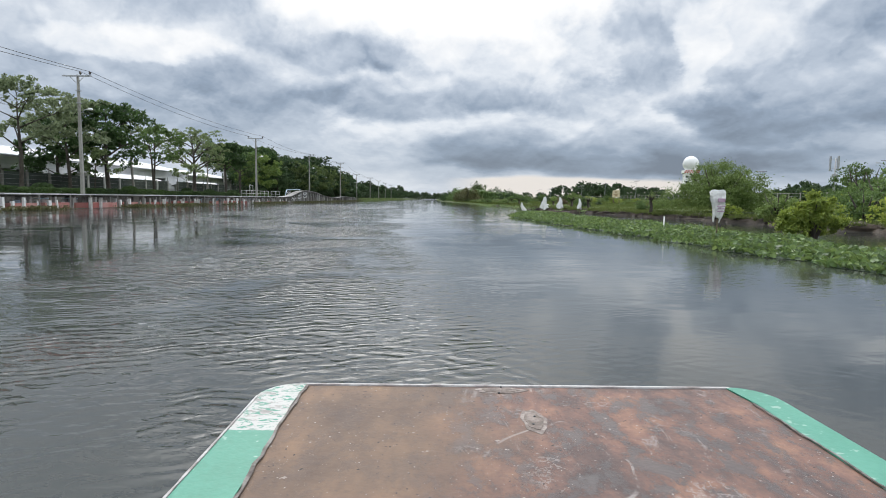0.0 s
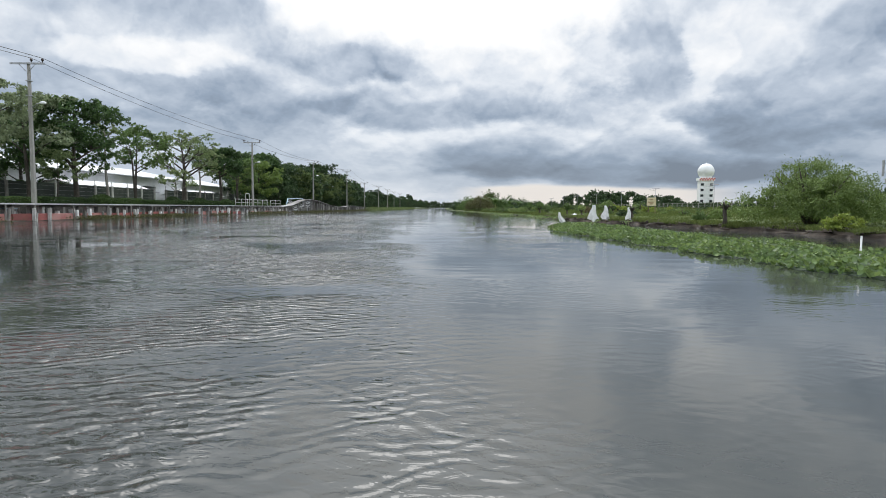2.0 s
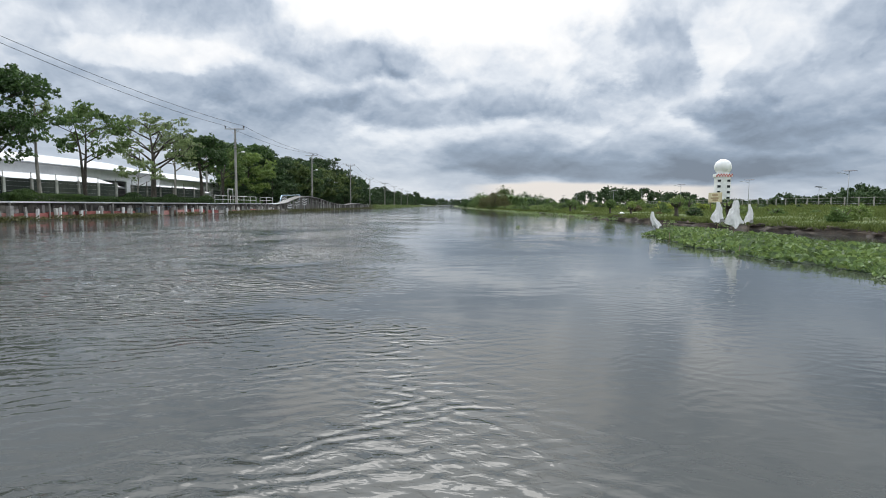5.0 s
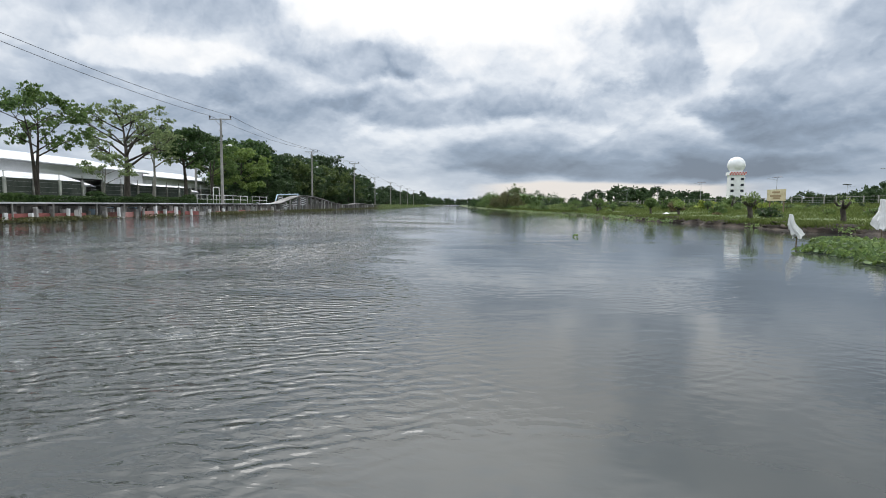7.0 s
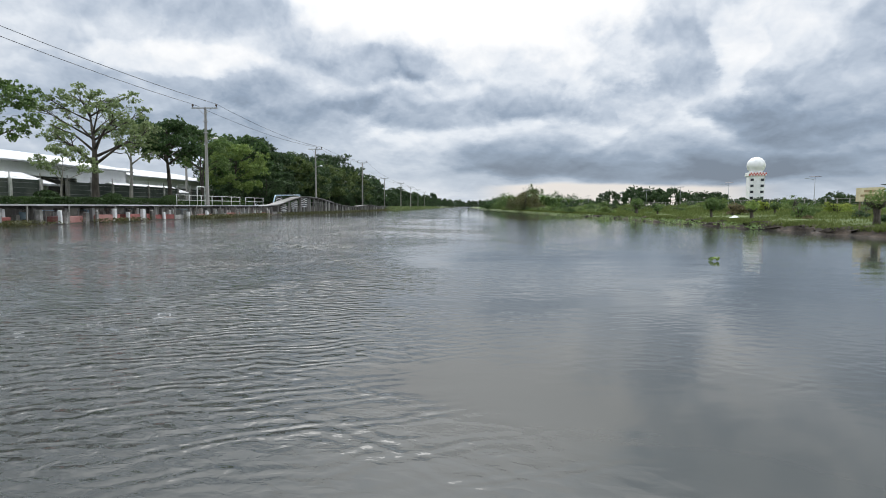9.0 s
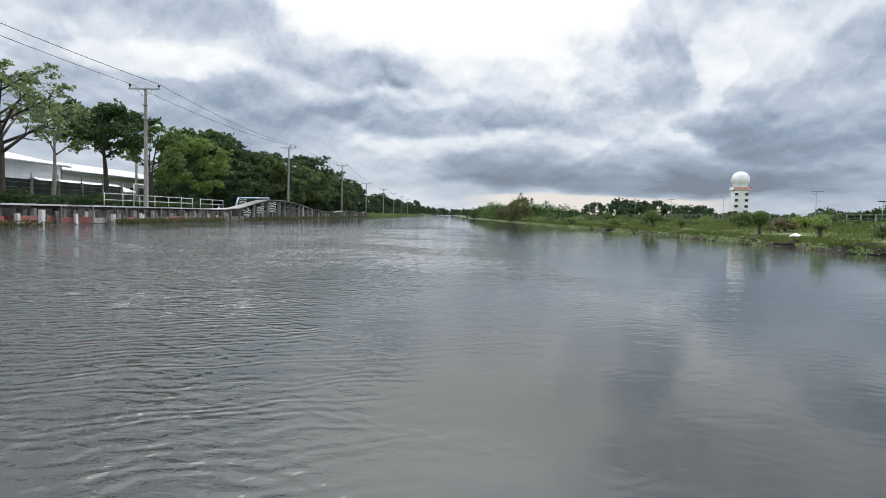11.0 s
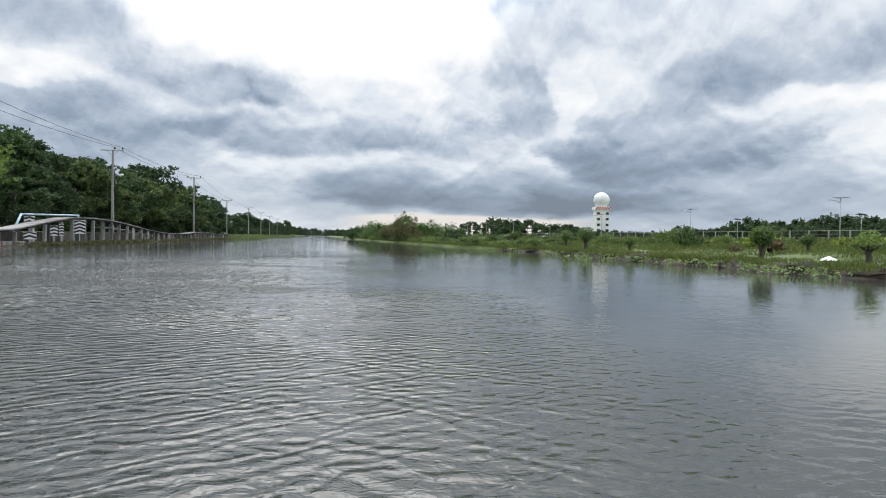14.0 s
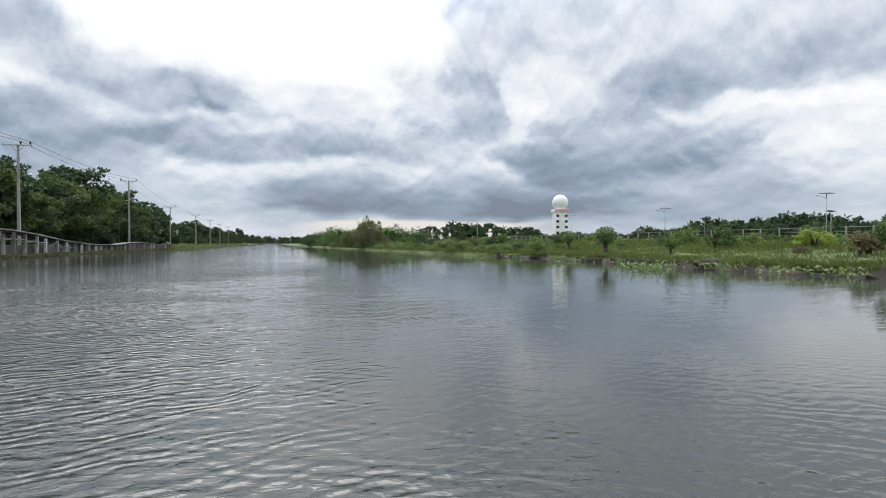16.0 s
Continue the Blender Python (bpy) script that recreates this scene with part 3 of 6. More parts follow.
def build_ground():
    rows = list(range(-60, 200, 1)) + list(range(200, 400, 8)) + [400, 450, 520, 600, 800, 1200, 2000, 4500]
    rng = np.random.default_rng(3)
    verts, width = [], 0
    for y in rows:
        l, r = bank_left(y), bank_right(y)
        line = [(-4500, 1.2), (-900, 1.2), (-200, 1.2), (-70, 1.15), (-45, 1.12), (l - 6, 1.08), (l - 2.3, 1.0), (l - 2.1, -0.8), (l + 2, -1.0), (-10, -1.3), (r - 3, -1.0), (r - 0.7, -0.5), (r + 0.18, -0.1), (r + 0.42, 0.27)]
        line += [(r + d, meadow_height(d) + (0.05 * rng.normal() if d < 60 else 0)) for d in (0.6, 1.2, 2, 3, 4.5, 6, 8, 11, 15, 20, 27, 36, 50, 70, 110, 250, 900, 4500)]
        width = len(line)
        verts += [(x, y, z) for x, z in line]
    k = np.arange((len(rows) - 1) * width).reshape(-1, width)[:, :-1].ravel()
    faces = np.stack([k, k + 1, k + width + 1, k + width], 1)
    me = mesh_from("ground", np.array(verts), faces)
    ob = part("ground", me, MEADOW)
    tagged(ob, "grassy flat land on both sides of the canal", "ground", kind="structure")


build_ground()
def fairway(y):
    """The middle of the channel, which drifts to the west."""
    return -0.13 * np.minimum(y, 70.0)


def build_water():
    """One sheet: flat and wide, with wind ripples as real waves along the fairway."""
    rng = np.random.default_rng(17)
    west, east, south, north, cell = -11.0, 6.0, -3.0, 86.0, 0.07
    us = np.concatenate([np.linspace(west, -5.0, 61)[:-1], np.linspace(-5.0, 3.4, 121)[:-1], np.linspace(3.4, east, 27)])
    ys = np.linspace(south, north, int((north - south) / cell) + 1)
    ys[np.argmin(np.abs(ys - 70.0))] = 70.0
    u, y = np.meshgrid(us, ys)
    x = u + fairway(y)
    h = np.zeros_like(x)
    for low, high, count, turn, spread, slope in ((0.22, 0.40, 40, 104.0, 24.0, 0.028), (0.24, 0.45, 28, 68.0, 20.0, 0.020), (0.6, 1.5, 12, 98.0, 14.0, 0.010)):
        for k in range(count):
            wave = 6.2832 / rng.uniform(low, high)
            a = radians(rng.normal(turn, spread))
            h += slope * math.sqrt(2.0 / count) / wave * np.sin(wave * (x * math.cos(a) + y * math.sin(a)) + rng.uniform(0, 6.2832))
    # gusts: smooth patches and rippled ones
    gust = np.zeros_like(x)
    for k in range(14):
        wave, a = 6.2832 / rng.uniform(2.2, 9.0), rng.uniform(0, 6.2832)
        gust += np.sin(wave * (x * math.cos(a) * 0.7 + y * math.sin(a)) + rng.uniform(0, 6.2832)) / math.sqrt(7.0)
    gust = np.clip(0.66 + 0.42 * gust, 0.14, 1.2)
    windy = np.clip((y - 44) / 16, 0, 1)
    calm = np.clip((1.6 - u) / 3.8, 0.16, 1.0)
    shelter = np.clip((u + 4.4 + 6.5 * np.clip((y - 15) / 19, 0, 1)) / 2.5, 0.05, 1.0)
    gust *= np.maximum(calm, 0.85 * windy) * np.maximum(shelter, 0.9 * windy)
    rim = np.minimum(np.minimum(u - west, east - u), np.minimum(y - south, north - y))
    h *= gust * np.clip(rim / 2.5, 0, 1)
    nu, ny = len(us), len(ys)
    verts = np.stack([x, y, h], 2).reshape(-1, 3)
    k = np.arange((ny - 1) * nu).reshape(-1, nu)[:, :-1].ravel()
    faces = np.stack([k, k + 1, k + nu + 1, k + nu], 1)
    # the flat rest, strip by strip round the rippled part
    flat, quads = [], []
    stops = (-300.0, south, 70.0, north, 4300.0)
    for a, b in zip(stops, stops[1:]):
        for l, r in ((-70, west), (west, east), (east, 50)):
            if (l, r) == (west, east) and south <= a < north:
                continue
            corner = [(v + (fairway(max(yy, south) if yy < north else north) if abs(v) < 20 else 0.0), yy, 0.0) for yy, side in ((a, (l, r)), (b, (r, l))) for v in side]
            quads.append([len(verts) + len(flat) + q for q in range(4)])
            flat += corner
    me = mesh_from("water", np.concatenate([verts, np.array(flat)]), np.concatenate([faces, np.array(quads)]))
    me.polygons.foreach_set("use_smooth", np.ones(len(me.polygons), dtype=bool))
    tagged(part("water", me, WATER), "dark rippled canal water under a cloudy sky", "water", kind="structure")


build_water()


def build_bank_edge():
    """The bare, slumped earth face of the right bank, with clods at its foot."""
    rng = np.random.default_rng(8)
    rows = np.arange(14, 108, 0.33)
    prof = ((-0.42, -0.15), (-0.28, 0.01), (-0.14, 0.08), (-0.10, 0.16), (0.0, 0.21), (0.14, 0.27), (0.30, 0.30), (0.75, 0.335))
    verts = []
    for y in rows:
        r = bank_right(y)
        for dx, z in prof:
            verts.append((r + dx + rng.normal() * 0.08, y + rng.normal() * 0.08, z + rng.normal() * 0.04 + (0.05 * math.sin(y * 1.7) if z > 0.15 else 0)))
    w = len(prof)
    k = np.arange((len(rows) - 1) * w).reshape(-1, w)[:, :-1].ravel()
    tagged(part("bank_edge", mesh_from("bank_edge", np.array(verts), np.stack([k, k + 1, k + w + 1, k + w], 1)), EARTH), "crumbling brown earth edge of the grassy bank", "bank", kind="structure")


build_bank_edge()


def scatter_blades(name, spots, heights, rng, material, label, category, widths=0.05, lean=0.35):
    """Grass: one bent blade (two triangles) at each spot."""
    k = len(spots)
    a = rng.uniform(0, 6.283, k)
    side = np.stack([np.cos(a), np.sin(a), np.zeros(k)], 1) * (heights * widths * rng.uniform(0.6, 1.4, k))[:, None]
    tip = rng.normal(size=(k, 3)) * lean * heights[:, None]
    tip[:, 2] = heights
    v = np.empty((k, 4, 3))
    v[:, 0], v[:, 1] = spots - side, spots + side
    v[:, 2] = spots + tip * (0.35, 0.35, 0.6) + side * 0.6
    v[:, 3] = spots + tip
    base = np.arange(k)[:, None] * 4
    me = mesh_from(name, v.reshape(-1, 3), np.concatenate([base + (0, 1, 2), base + (0, 2, 3)]))
    return tagged(part(name, me, material), label, category, kind="stuff")


def build_meadow():
    rng = np.random.default_rng(21)
    total = 300000
    y = 8 + 190 * rng.random(total) ** 1.15
    d = 0.0 + 52 * rng.random(total) ** 2.1
    keep = rng.random(total) < 1.0
    y, d = y[keep], d[keep]
    x = np.array([bank_right(v) for v in y]) + d
    z = np.interp(d, (0, 0.4, 4, 12, 20, 30, 60), (0.26, 0.30, 0.38, 0.62, 0.82, 0.95, 1.05)) - 0.03
    patch = 0.5 + 0.5 * np.sin(0.5 * x + 1.3 * np.sin(0.23 * y)) * np.sin(0.37 * y + 0.6 * np.sin(0.4 * x))
    h = (0.10 + 0.26 * patch * rng.random(len(x)) + 0.10 * rng.random(len(x))) * (1 + d / 45) * np.where(y > 92, 1.35, 1.0) * np.interp(d, (0, 5, 14), (0.5, 0.6, 1.0))
    # a shaggy fringe hanging over the earth edge
    m = 45000
    fy = 12 + 110 * rng.random(m)
    fd = -0.08 + 1.2 * rng.random(m)
    fx = np.array([bank_right(v) for v in fy]) + fd
    clump = np.sin(fy * 1.3) + np.sin(fy * 0.47 + 1) + 1.1 * rng.normal(size=m) > -0.5
    fz = np.interp(fd, (-0.1, 0.14, 0.75, 1.2), (0.16, 0.26, 0.33, 0.33)) - 0.02
    x, y, z = (np.concatenate([p, q[clump]]) for p, q in ((x, fx), (y, fy), (z, fz)))
    h = np.concatenate([h, (0.12 + 0.16 * rng.random(m))[clump]])
    scatter_blades("meadow_grass", np.stack([x, y, z], 1), h, rng, GRASS, "long green and straw-coloured grass on the bank", "grass", 0.075)


build_meadow()
# ---------------- left bank: walkway on piles ----------------
def deck_height(y):
    return float(np.interp(y, (0, 97, 101, 106, 110, 114, 119, 124, 130, 137, 142, 150, 158, 165, 175, 200), (1.10, 1.10, 1.22, 1.85, 2.28, 2.40, 2.30, 2.02, 1.55, 1.18, 1.08, 1.05, 1.35, 1.40, 1.08, 1.05)))


def build_walkway():
    top = thing("walkway", (-26.9, 60, 0), "grey concrete walkway on piles along the canal, arching up in one place", "walkway", kind="structure")
    top.matrix_world = Matrix.Identity(4)
    pile = bmesh.new()
    box(pile, -0.105, 0.105, -0.105, 0.105, -1.0, 0.0, bevel=0.02)
    pile_mesh = bpy.data.meshes.new("pile")
    pile.to_mesh(pile_mesh)
    pile.free()
    pile_mesh.materials.append(CONCRETE)
    grey_mesh = pile_mesh.copy()
    grey_mesh.materials[0] = DECK_GREY
    rng = np.random.default_rng(5)
    step, y = 2.3, 18.0
    while y < 196:
        z0, z1 = deck_height(y), deck_height(y + step)
        # the edge beams' dark colour paints in the shadowed underside of the slab
        for zz, th, x0, x1, nm, mt in ((0.0, 0.085, -27.20, -26.0, "deck_slab", DECKING if y < 98 else DECK_GREY), (-0.085, 0.14, -26.42, -26.25, "edge_beam", SHADED_CONCRETE), (-0.085, 0.16, -27.10, -26.88, "edge_beam", SHADED_CONCRETE)):
            bm = bmesh.new()
            corner = [bm.verts.new((x, yy, z)) for x in (x0, x1) for yy, zt in ((y + 0.012, z0), (y + step - 0.012, z1)) for z in (zt + zz, zt + zz - th)]
            a, b, c, d, e, f, g, h = corner
            for q in ((a, c, d, b), (e, f, h, g), (a, e, g, c), (b, d, h, f), (a, b, f, e), (c, g, h, d)):
                bm.faces.new(q)
            bmesh.ops.recalc_face_normals(bm, faces=bm.faces)
            part(nm, bm, mt, top)
        for x, dy in ((-26.33, 0.2), (-26.99, 0.2)) if y < 98 else ((-26.10, 0.2), (-26.99, 0.2)):
            p = new("pile", pile_mesh)
            p.parent = top
            zt = deck_height(y + 0.2) - 0.215
            p.matrix_world = pose(x + rng.normal() * 0.03, y + dy + rng.normal() * 0.16, zt, rng.normal() * 1.6, rng.normal() * 1.2, rng.normal() * 3) @ Matrix.Diagonal((1, 1, (zt + 1.0), 1))
            if y < 98:
                p.data = grey_mesh if rng.random() < 0.5 else pile_mesh
            elif rng.random() < 0.6:
                p.data = grey_mesh
            if z0 > 1.5 and x > -27 and y > 115:
                part("brace", boxes((x - 0.04, x + 0.04, y + 0.2, y + step + 0.2, zt - 0.60, zt - 0.52)), DECK_GREY, top)
        y += step
    # old stubs of posts standing on the footing
    for k in range(96):
        yy = 20 + k * 0.82 + rng.uniform(-0.45, 0.45)
        front = rng.random() < 0.6
        xx, hh, w = (-25.98 if front else -26.5) + rng.uniform(-0.1, 0.1), rng.uniform(0.50, 0.86), rng.uniform(0.06, 0.12)
        ob = part("old_post", boxes((-w, w, -w, w, -0.7, hh), bevel=0.01), WHITE if rng.random() < 0.45 else CONCRETE, top)
        ob.matrix_world = pose(xx, yy, 0, rng.normal() * 3, rng.normal() * 3, rng.normal() * 8)
    # thin posts from the deck's edge down to the shore
    y = 19.0
    while y < 99:
        ob = part("thin_post", boxes((-0.032, 0.032, -0.032, 0.032, -0.5, deck_height(y) - 0.09)), POLE, top)
        ob.matrix_world = pose(-26.04, y, 0, rng.normal() * 2.5, 0, 0)
        y += rng.uniform(2.2, 4.6)
    return top


walkway = build_walkway()


def build_retaining_wall():
    top = thing("retaining_wall", (0, 0, 0), "weathered concrete retaining wall, coloured dark for shade, with faded red footing behind the piles", "wall", kind="structure")
    rng = np.random.default_rng(6)
    y = 16.0
    while y < 198:
        w = 3.1
        # panel colour holds the shade behind the piles as well as weathering
        part("wall_panel", boxes((-28.02, -27.9, y + 0.02, y + w - 0.02, -0.9, 1.02)), SHADED_CONCRETE, top)
        if y < 74:
            if rng.random() < 0.92:
                part("footing", boxes((-26.75, -26.08, y + 0.05, y + w - rng.choice((0.05, 0.05, 0.7)), -0.9, 0.40 + 0.09 * rng.random()), bevel=0.03), RED_WALL, top, "faded red painted footing")
        elif y < 100:
            part("footing", boxes((-26.8, -26.15, y + 0.05, y + w - 0.05, -0.9, 0.30 + 0.1 * rng.random()), bevel=0.03), RED_WALL if rng.random() < 0.5 else CONCRETE, top)
        else:
            part("footing", boxes((-27.9, -27.4, y + 0.05, y + w - 0.05, -0.9, 0.22), bevel=0.03), SHADED_CONCRETE, top)
        y += w


build_retaining_wall()


# ---------------- power poles and wires ----------------
def make_pole(at, arm, pins=(-1.08, 1.08), tall=0.12):
    """arm: the crossarm's height over the water; pins: where the insulators stand on it."""
    top = thing("utility_pole", at, "grey concrete utility pole with a crossarm and a small street lamp", "utility pole", "power poles along the canal")
    bm = bmesh.new()
    lo, hi, h = 0.150, 0.085, arm + tall - at[2]
    ring = [[bm.verts.new((sx * r, sy * r * 0.85, z)) for sx, sy in ((-1, -1), (1, -1), (1, 1), (-1, 1))] for r, z in ((lo, -1.6), (hi, h))]
    for k in range(4):
        bm.faces.new((ring[0][k], ring[0][(k + 1) % 4], ring[1][(k + 1) % 4], ring[1][k]))
    bm.faces.new(ring[1])
    bmesh.ops.bevel(bm, geom=list(bm.edges), offset=0.02, segments=1, affect="EDGES")
    part("shaft", bm, POLE, top)
    za = arm - at[2]
    part("crossarm", boxes((-1.18, 1.18, -0.19, -0.09, za - 0.06, za + 0.06), bevel=0.01), GALV, top)
    for s in (-1, 1):
        bm = tube(bmesh.new(), [(s * 0.08, -0.14, za - 0.55), (s * 0.6, -0.14, za - 0.03)], 0.025, 4)
        part("brace", bm, GALV, top)
    for x in pins:
        bm = tube(bmesh.new(), [(x, -0.14, za + 0.05), (x, -0.14, za + 0.16), (x, -0.14, za + 0.18), (x, -0.14, za + 0.30), (x, -0.14, za + 0.34)], [0.04, 0.04, 0.095, 0.085, 0.05], 7)
        part("insulator", bm, INSULATOR, top)
    arm_part = part("lamp_arm", tube(bmesh.new(), [(0.08, 0, za - 3.0), (0.45, 0, za - 2.72), (0.75, 0, za - 2.66)], 0.025, 5), GALV, top)
    bm = tube(bmesh.new(), [(0.68, 0, za - 2.67), (0.8, 0, za - 2.65), (1.05, 0, za - 2.66), (1.12, 0, za - 2.68)], [0.05, 0.10, 0.10, 0.03], 7)
    part("lamp_head", bm, WHITE, arm_part)
    for z in (za - 1.2, za - 2.2):
        part("band", boxes((-0.16, 0.16, -0.15, 0.15, z, z + 0.06)), GALV, top)
    return top


# place, height of the crossarm, the two pins
POLES = [(-31.0, 8.0, 10.6, (-1.08, 1.08)), (-29.65, 47.5, 10.75, (0.30, 1.08)), (-27.45, 86.2, 9.80, (-1.08, 1.08)), (-28.40, 126.3, 10.20, (0.25, 1.02)),
         (-27.9, 164.0, 10.95, (-1.08, 1.08)), (-29.2, 207.0, 9.55, (-1.08, 1.08)), (-29.3, 250.0, 9.75, (-1.08, 1.08)), (-29.8, 292.0, 9.75, (-1.08, 1.08)), (-30.2, 334.0, 9.75, (-1.08, 1.08)), (-30.4, 380.0, 9.75, (-1.08, 1.08))]
for px_, py_, arm_, pins_ in POLES:
    make_pole((px_, py_, 1.0), arm_, pins_)


def hang(name, a, b, sag, radius, label, group="overhead wires"):
    pts = [Vector(a).lerp(Vector(b), s) - Vector((0, 0, sag * 4 * s * (1 - s))) for s in (0, 0.08, 0.18, 0.3, 0.42, 0.5, 0.58, 0.7, 0.82, 0.92, 1)]
    ob = part(name, tube(bmesh.new(), pts, radius, 4), WIRE)
    tagged(ob, label, "wire", group)


for (xa, ya, za, pa), (xb, yb, zb, pb) in zip(POLES, POLES[1:]):
    for da, db in zip(pa, pb):
        hang("overhead_wire", (xa + da, ya - 0.14, za + 0.36), (xb + db, yb - 0.14, zb + 0.36), 0.55, 0.021, "thin dark power wire sagging between concrete poles")

# a second, lower line behind the garden trees
for y in (40.0, 108.0):
    make_pole((-40.5, y, 1.05), 9.75)
for dx in (-1.08, 0.0, 1.08):
    hang("overhead_wire", (-40.5 + dx, 39.86, 9.75 + (0.36 if dx else 0.05)), (-40.5 + dx, 107.86, 9.75 + (0.36 if dx else 0.05)), 0.7, 0.014, "thin dark wire behind the garden trees")

# ---------------- radar tower ----------------
def build_tower():
    top = thing("radar_tower", (216, 476, 1.1), "white radar tower with ball radome and red-white chequered band", "radar tower", turn=-12)
    part("tower_body", boxes((-5.1, 5.1, -5.1, 5.1, 0, 24.6), bevel=0.25), WHITE, top)
    for s in range(5):
        for x in (-3.5, 3.5):
            z = 2.4 + s * 4.55
            w = part("window", boxes((x - 1.15, x + 1.15, -5.16, -5.02, z, z + 1.9)), GLASS_DARK, top)
            part("sunshade", boxes((x - 1.6, x + 1.6, -5.8, -5.1, z + 2.0, z + 2.35)), WHITE, w)
            for y in (-3.5,):
                w2 = part("window", boxes((5.02, 5.16, y - 1.15, y + 1.15, z, z + 1.9)), GLASS_DARK, top)
                part("sunshade", boxes((5.1, 5.8, y - 1.6, y + 1.6, z + 2.0, z + 2.35)), WHITE, w2)
    part("gallery", boxes((-6.0, 6.0, -6.0, 6.0, 24.6, 27.2), bevel=0.2), WHITE, top)
    step = 12.0 / 12
    for row in range(2):
        for k in range(12):
            if (k + row) % 2:
                continue
            a = -6.0 + k * step
            z = 24.75 + row * 1.15
            part("chequer", boxes((a, a + step, -6.1, -5.98, z, z + 1.15)), RED_PAINT, top, "red painted square")
            part("chequer", boxes((5.98, 6.1, a, a + step, z, z + 1.15)), RED_PAINT, top, "red painted square")
    bm = bmesh.new()
    tube(bm, [(0, 0, 27.2), (0, 0, 28.4)], [4.6, 4.4], 32)
    part("radome_base", bm, WHITE, top)
    bm = bmesh.new()
    bmesh.ops.create_uvsphere(bm, u_segments=40, v_segments=24, radius=6.45, matrix=Matrix.Translation((0, 0, 32.6)))
    for f in bm.faces:
        f.smooth = True
    dome = part("radome", bm, RADOME, top, "smooth white ball-shaped radome")
    part("lightning_rod", tube(bmesh.new(), [(0, 0, 39.2), (0, 0, 40.1)], [0.25, 0.1], 6), GALV, dome)


build_tower()

# ---------------- trees and bushes ----------------
trees = {
    "dense": grow_tree(10.5, 9.0, 0.14, LEAF_DARK, BARK, 11000, 0.36, 11, "dense dark green tree at the edge of the wood", limbs=14, forks=5, tuft=0.95, trunk=0.22, hang=0.4),
    "dense2": grow_tree(11.0, 9.5, 0.12, LEAF_WOOD, BARK, 11000, 0.36, 12, "tall leafy green tree in the wood", limbs=15, forks=5, tuft=1.0, trunk=0.24, hang=0.4),
    "dense3": grow_tree(9.0, 8.5, 0.10, LEAF_WOOD, BARK, 10000, 0.35, 13, "broad green tree in the wood", limbs=13, forks=5, tuft=0.95, trunk=0.2, hang=0.5),
    "mixed": grow_tree(8.6, 7.0, 0.12, LEAF_OLIVE_WOOD, BARK, 8500, 0.32, 16, "lighter green tree at the front of the wood", limbs=12, forks=5, tuft=0.8, trunk=0.18, hang=0.4),
    "far": make_tree("tree", 9.0, 9.0, 0.02, LEAF_WOOD, BARK, 2000, 0.90, 14, "distant dark green tree", 10, 0.34, 0.2),
    "rain": make_tree("tree", 12.0, 17.0, 0.05, LEAF_WOOD, BARK, 3200, 1.10, 15, "distant broad-crowned dark tree", 12, 0.26, 0.3, rise=0.25),
}
BASE = {"mixed": (-32.6, 152, 1.0), "dense": (-37, 118, 1.0), "dense2": (-39, 126, 1.0), "dense3": (-34.5, 133, 1.0), "far": (-34, 205, 1.0), "rain": (216, 250, 1.0)}
for key, at in BASE.items():
    trees[key].matrix_world = pose(*at)


def plant(key, x, y, z=1.0, turn=0.0, scale=1.0, label=""):
    ob = copy_thing(trees[key], pose(x, y, z, 0, 0, turn) @ Matrix.Diagonal((scale, scale, scale, 1)))
    if label:
        ob["label"] = label
    return ob


rng = np.random.default_rng(77)
# the wood behind the walkway's arch
for i, (x, y, k, s) in enumerate(((-36.5, 112, "dense", 0.85), (-43, 129, "dense2", 0.95), (-34, 122, "dense3", 0.95), (-42, 131, "dense", 1.05), (-36, 139, "dense2", 0.88), (-33.5, 147, "dense3", 0.9),
                                  (-41, 146, "dense2", 0.98), (-37, 155, "dense", 0.95), (-35, 164, "dense2", 1.08), (-42, 160, "dense3", 1.1), (-35, 172, "mixed", 1.12), (-34, 179, "dense3", 0.95),
                                  (-40, 178, "dense2", 1.0), (-32.4, 160, "mixed", 0.85), (-33, 127.5, "mixed", 0.95), (-32.3, 141.5, "mixed", 0.7), (-33.2, 168, "mixed", 0.95), (-32.8, 133.5, "mixed", 0.8), (-33, 176, "mixed", 0.9), (-32.5, 184, "mixed", 0.8), (-35, 187, "dense2", 0.95), (-34, 196, "dense3", 0.9), (-50, 150, "dense", 1.1), (-49, 140, "dense2", 1.1))):
    plant(k, x, y, 1.0, float(rng.uniform(0, 360)), s)
for i in range(34):
    y = 206 + i * 9.5 * (1 + i * 0.03)
    plant("far", -35 - rng.uniform(0, 8), y, 1.0, float(rng.uniform(0, 360)), float(rng.uniform(0.65, 1.0)))
for i in range(12):
    y = 620 + i * 60
    plant("far", -42 + rng.uniform(-12, 8), y, 1.0, float(rng.uniform(0, 360)), float(rng.uniform(0.9, 1.5)))
for i in range(16):
    y = 260 + i * 45
    plant("far", 8 + rng.uniform(0, 10) + i * 0.4, y, 0.6, float(rng.uniform(0, 360)), float(rng.uniform(0.3, 0.55)) * (1 + i * 0.07))
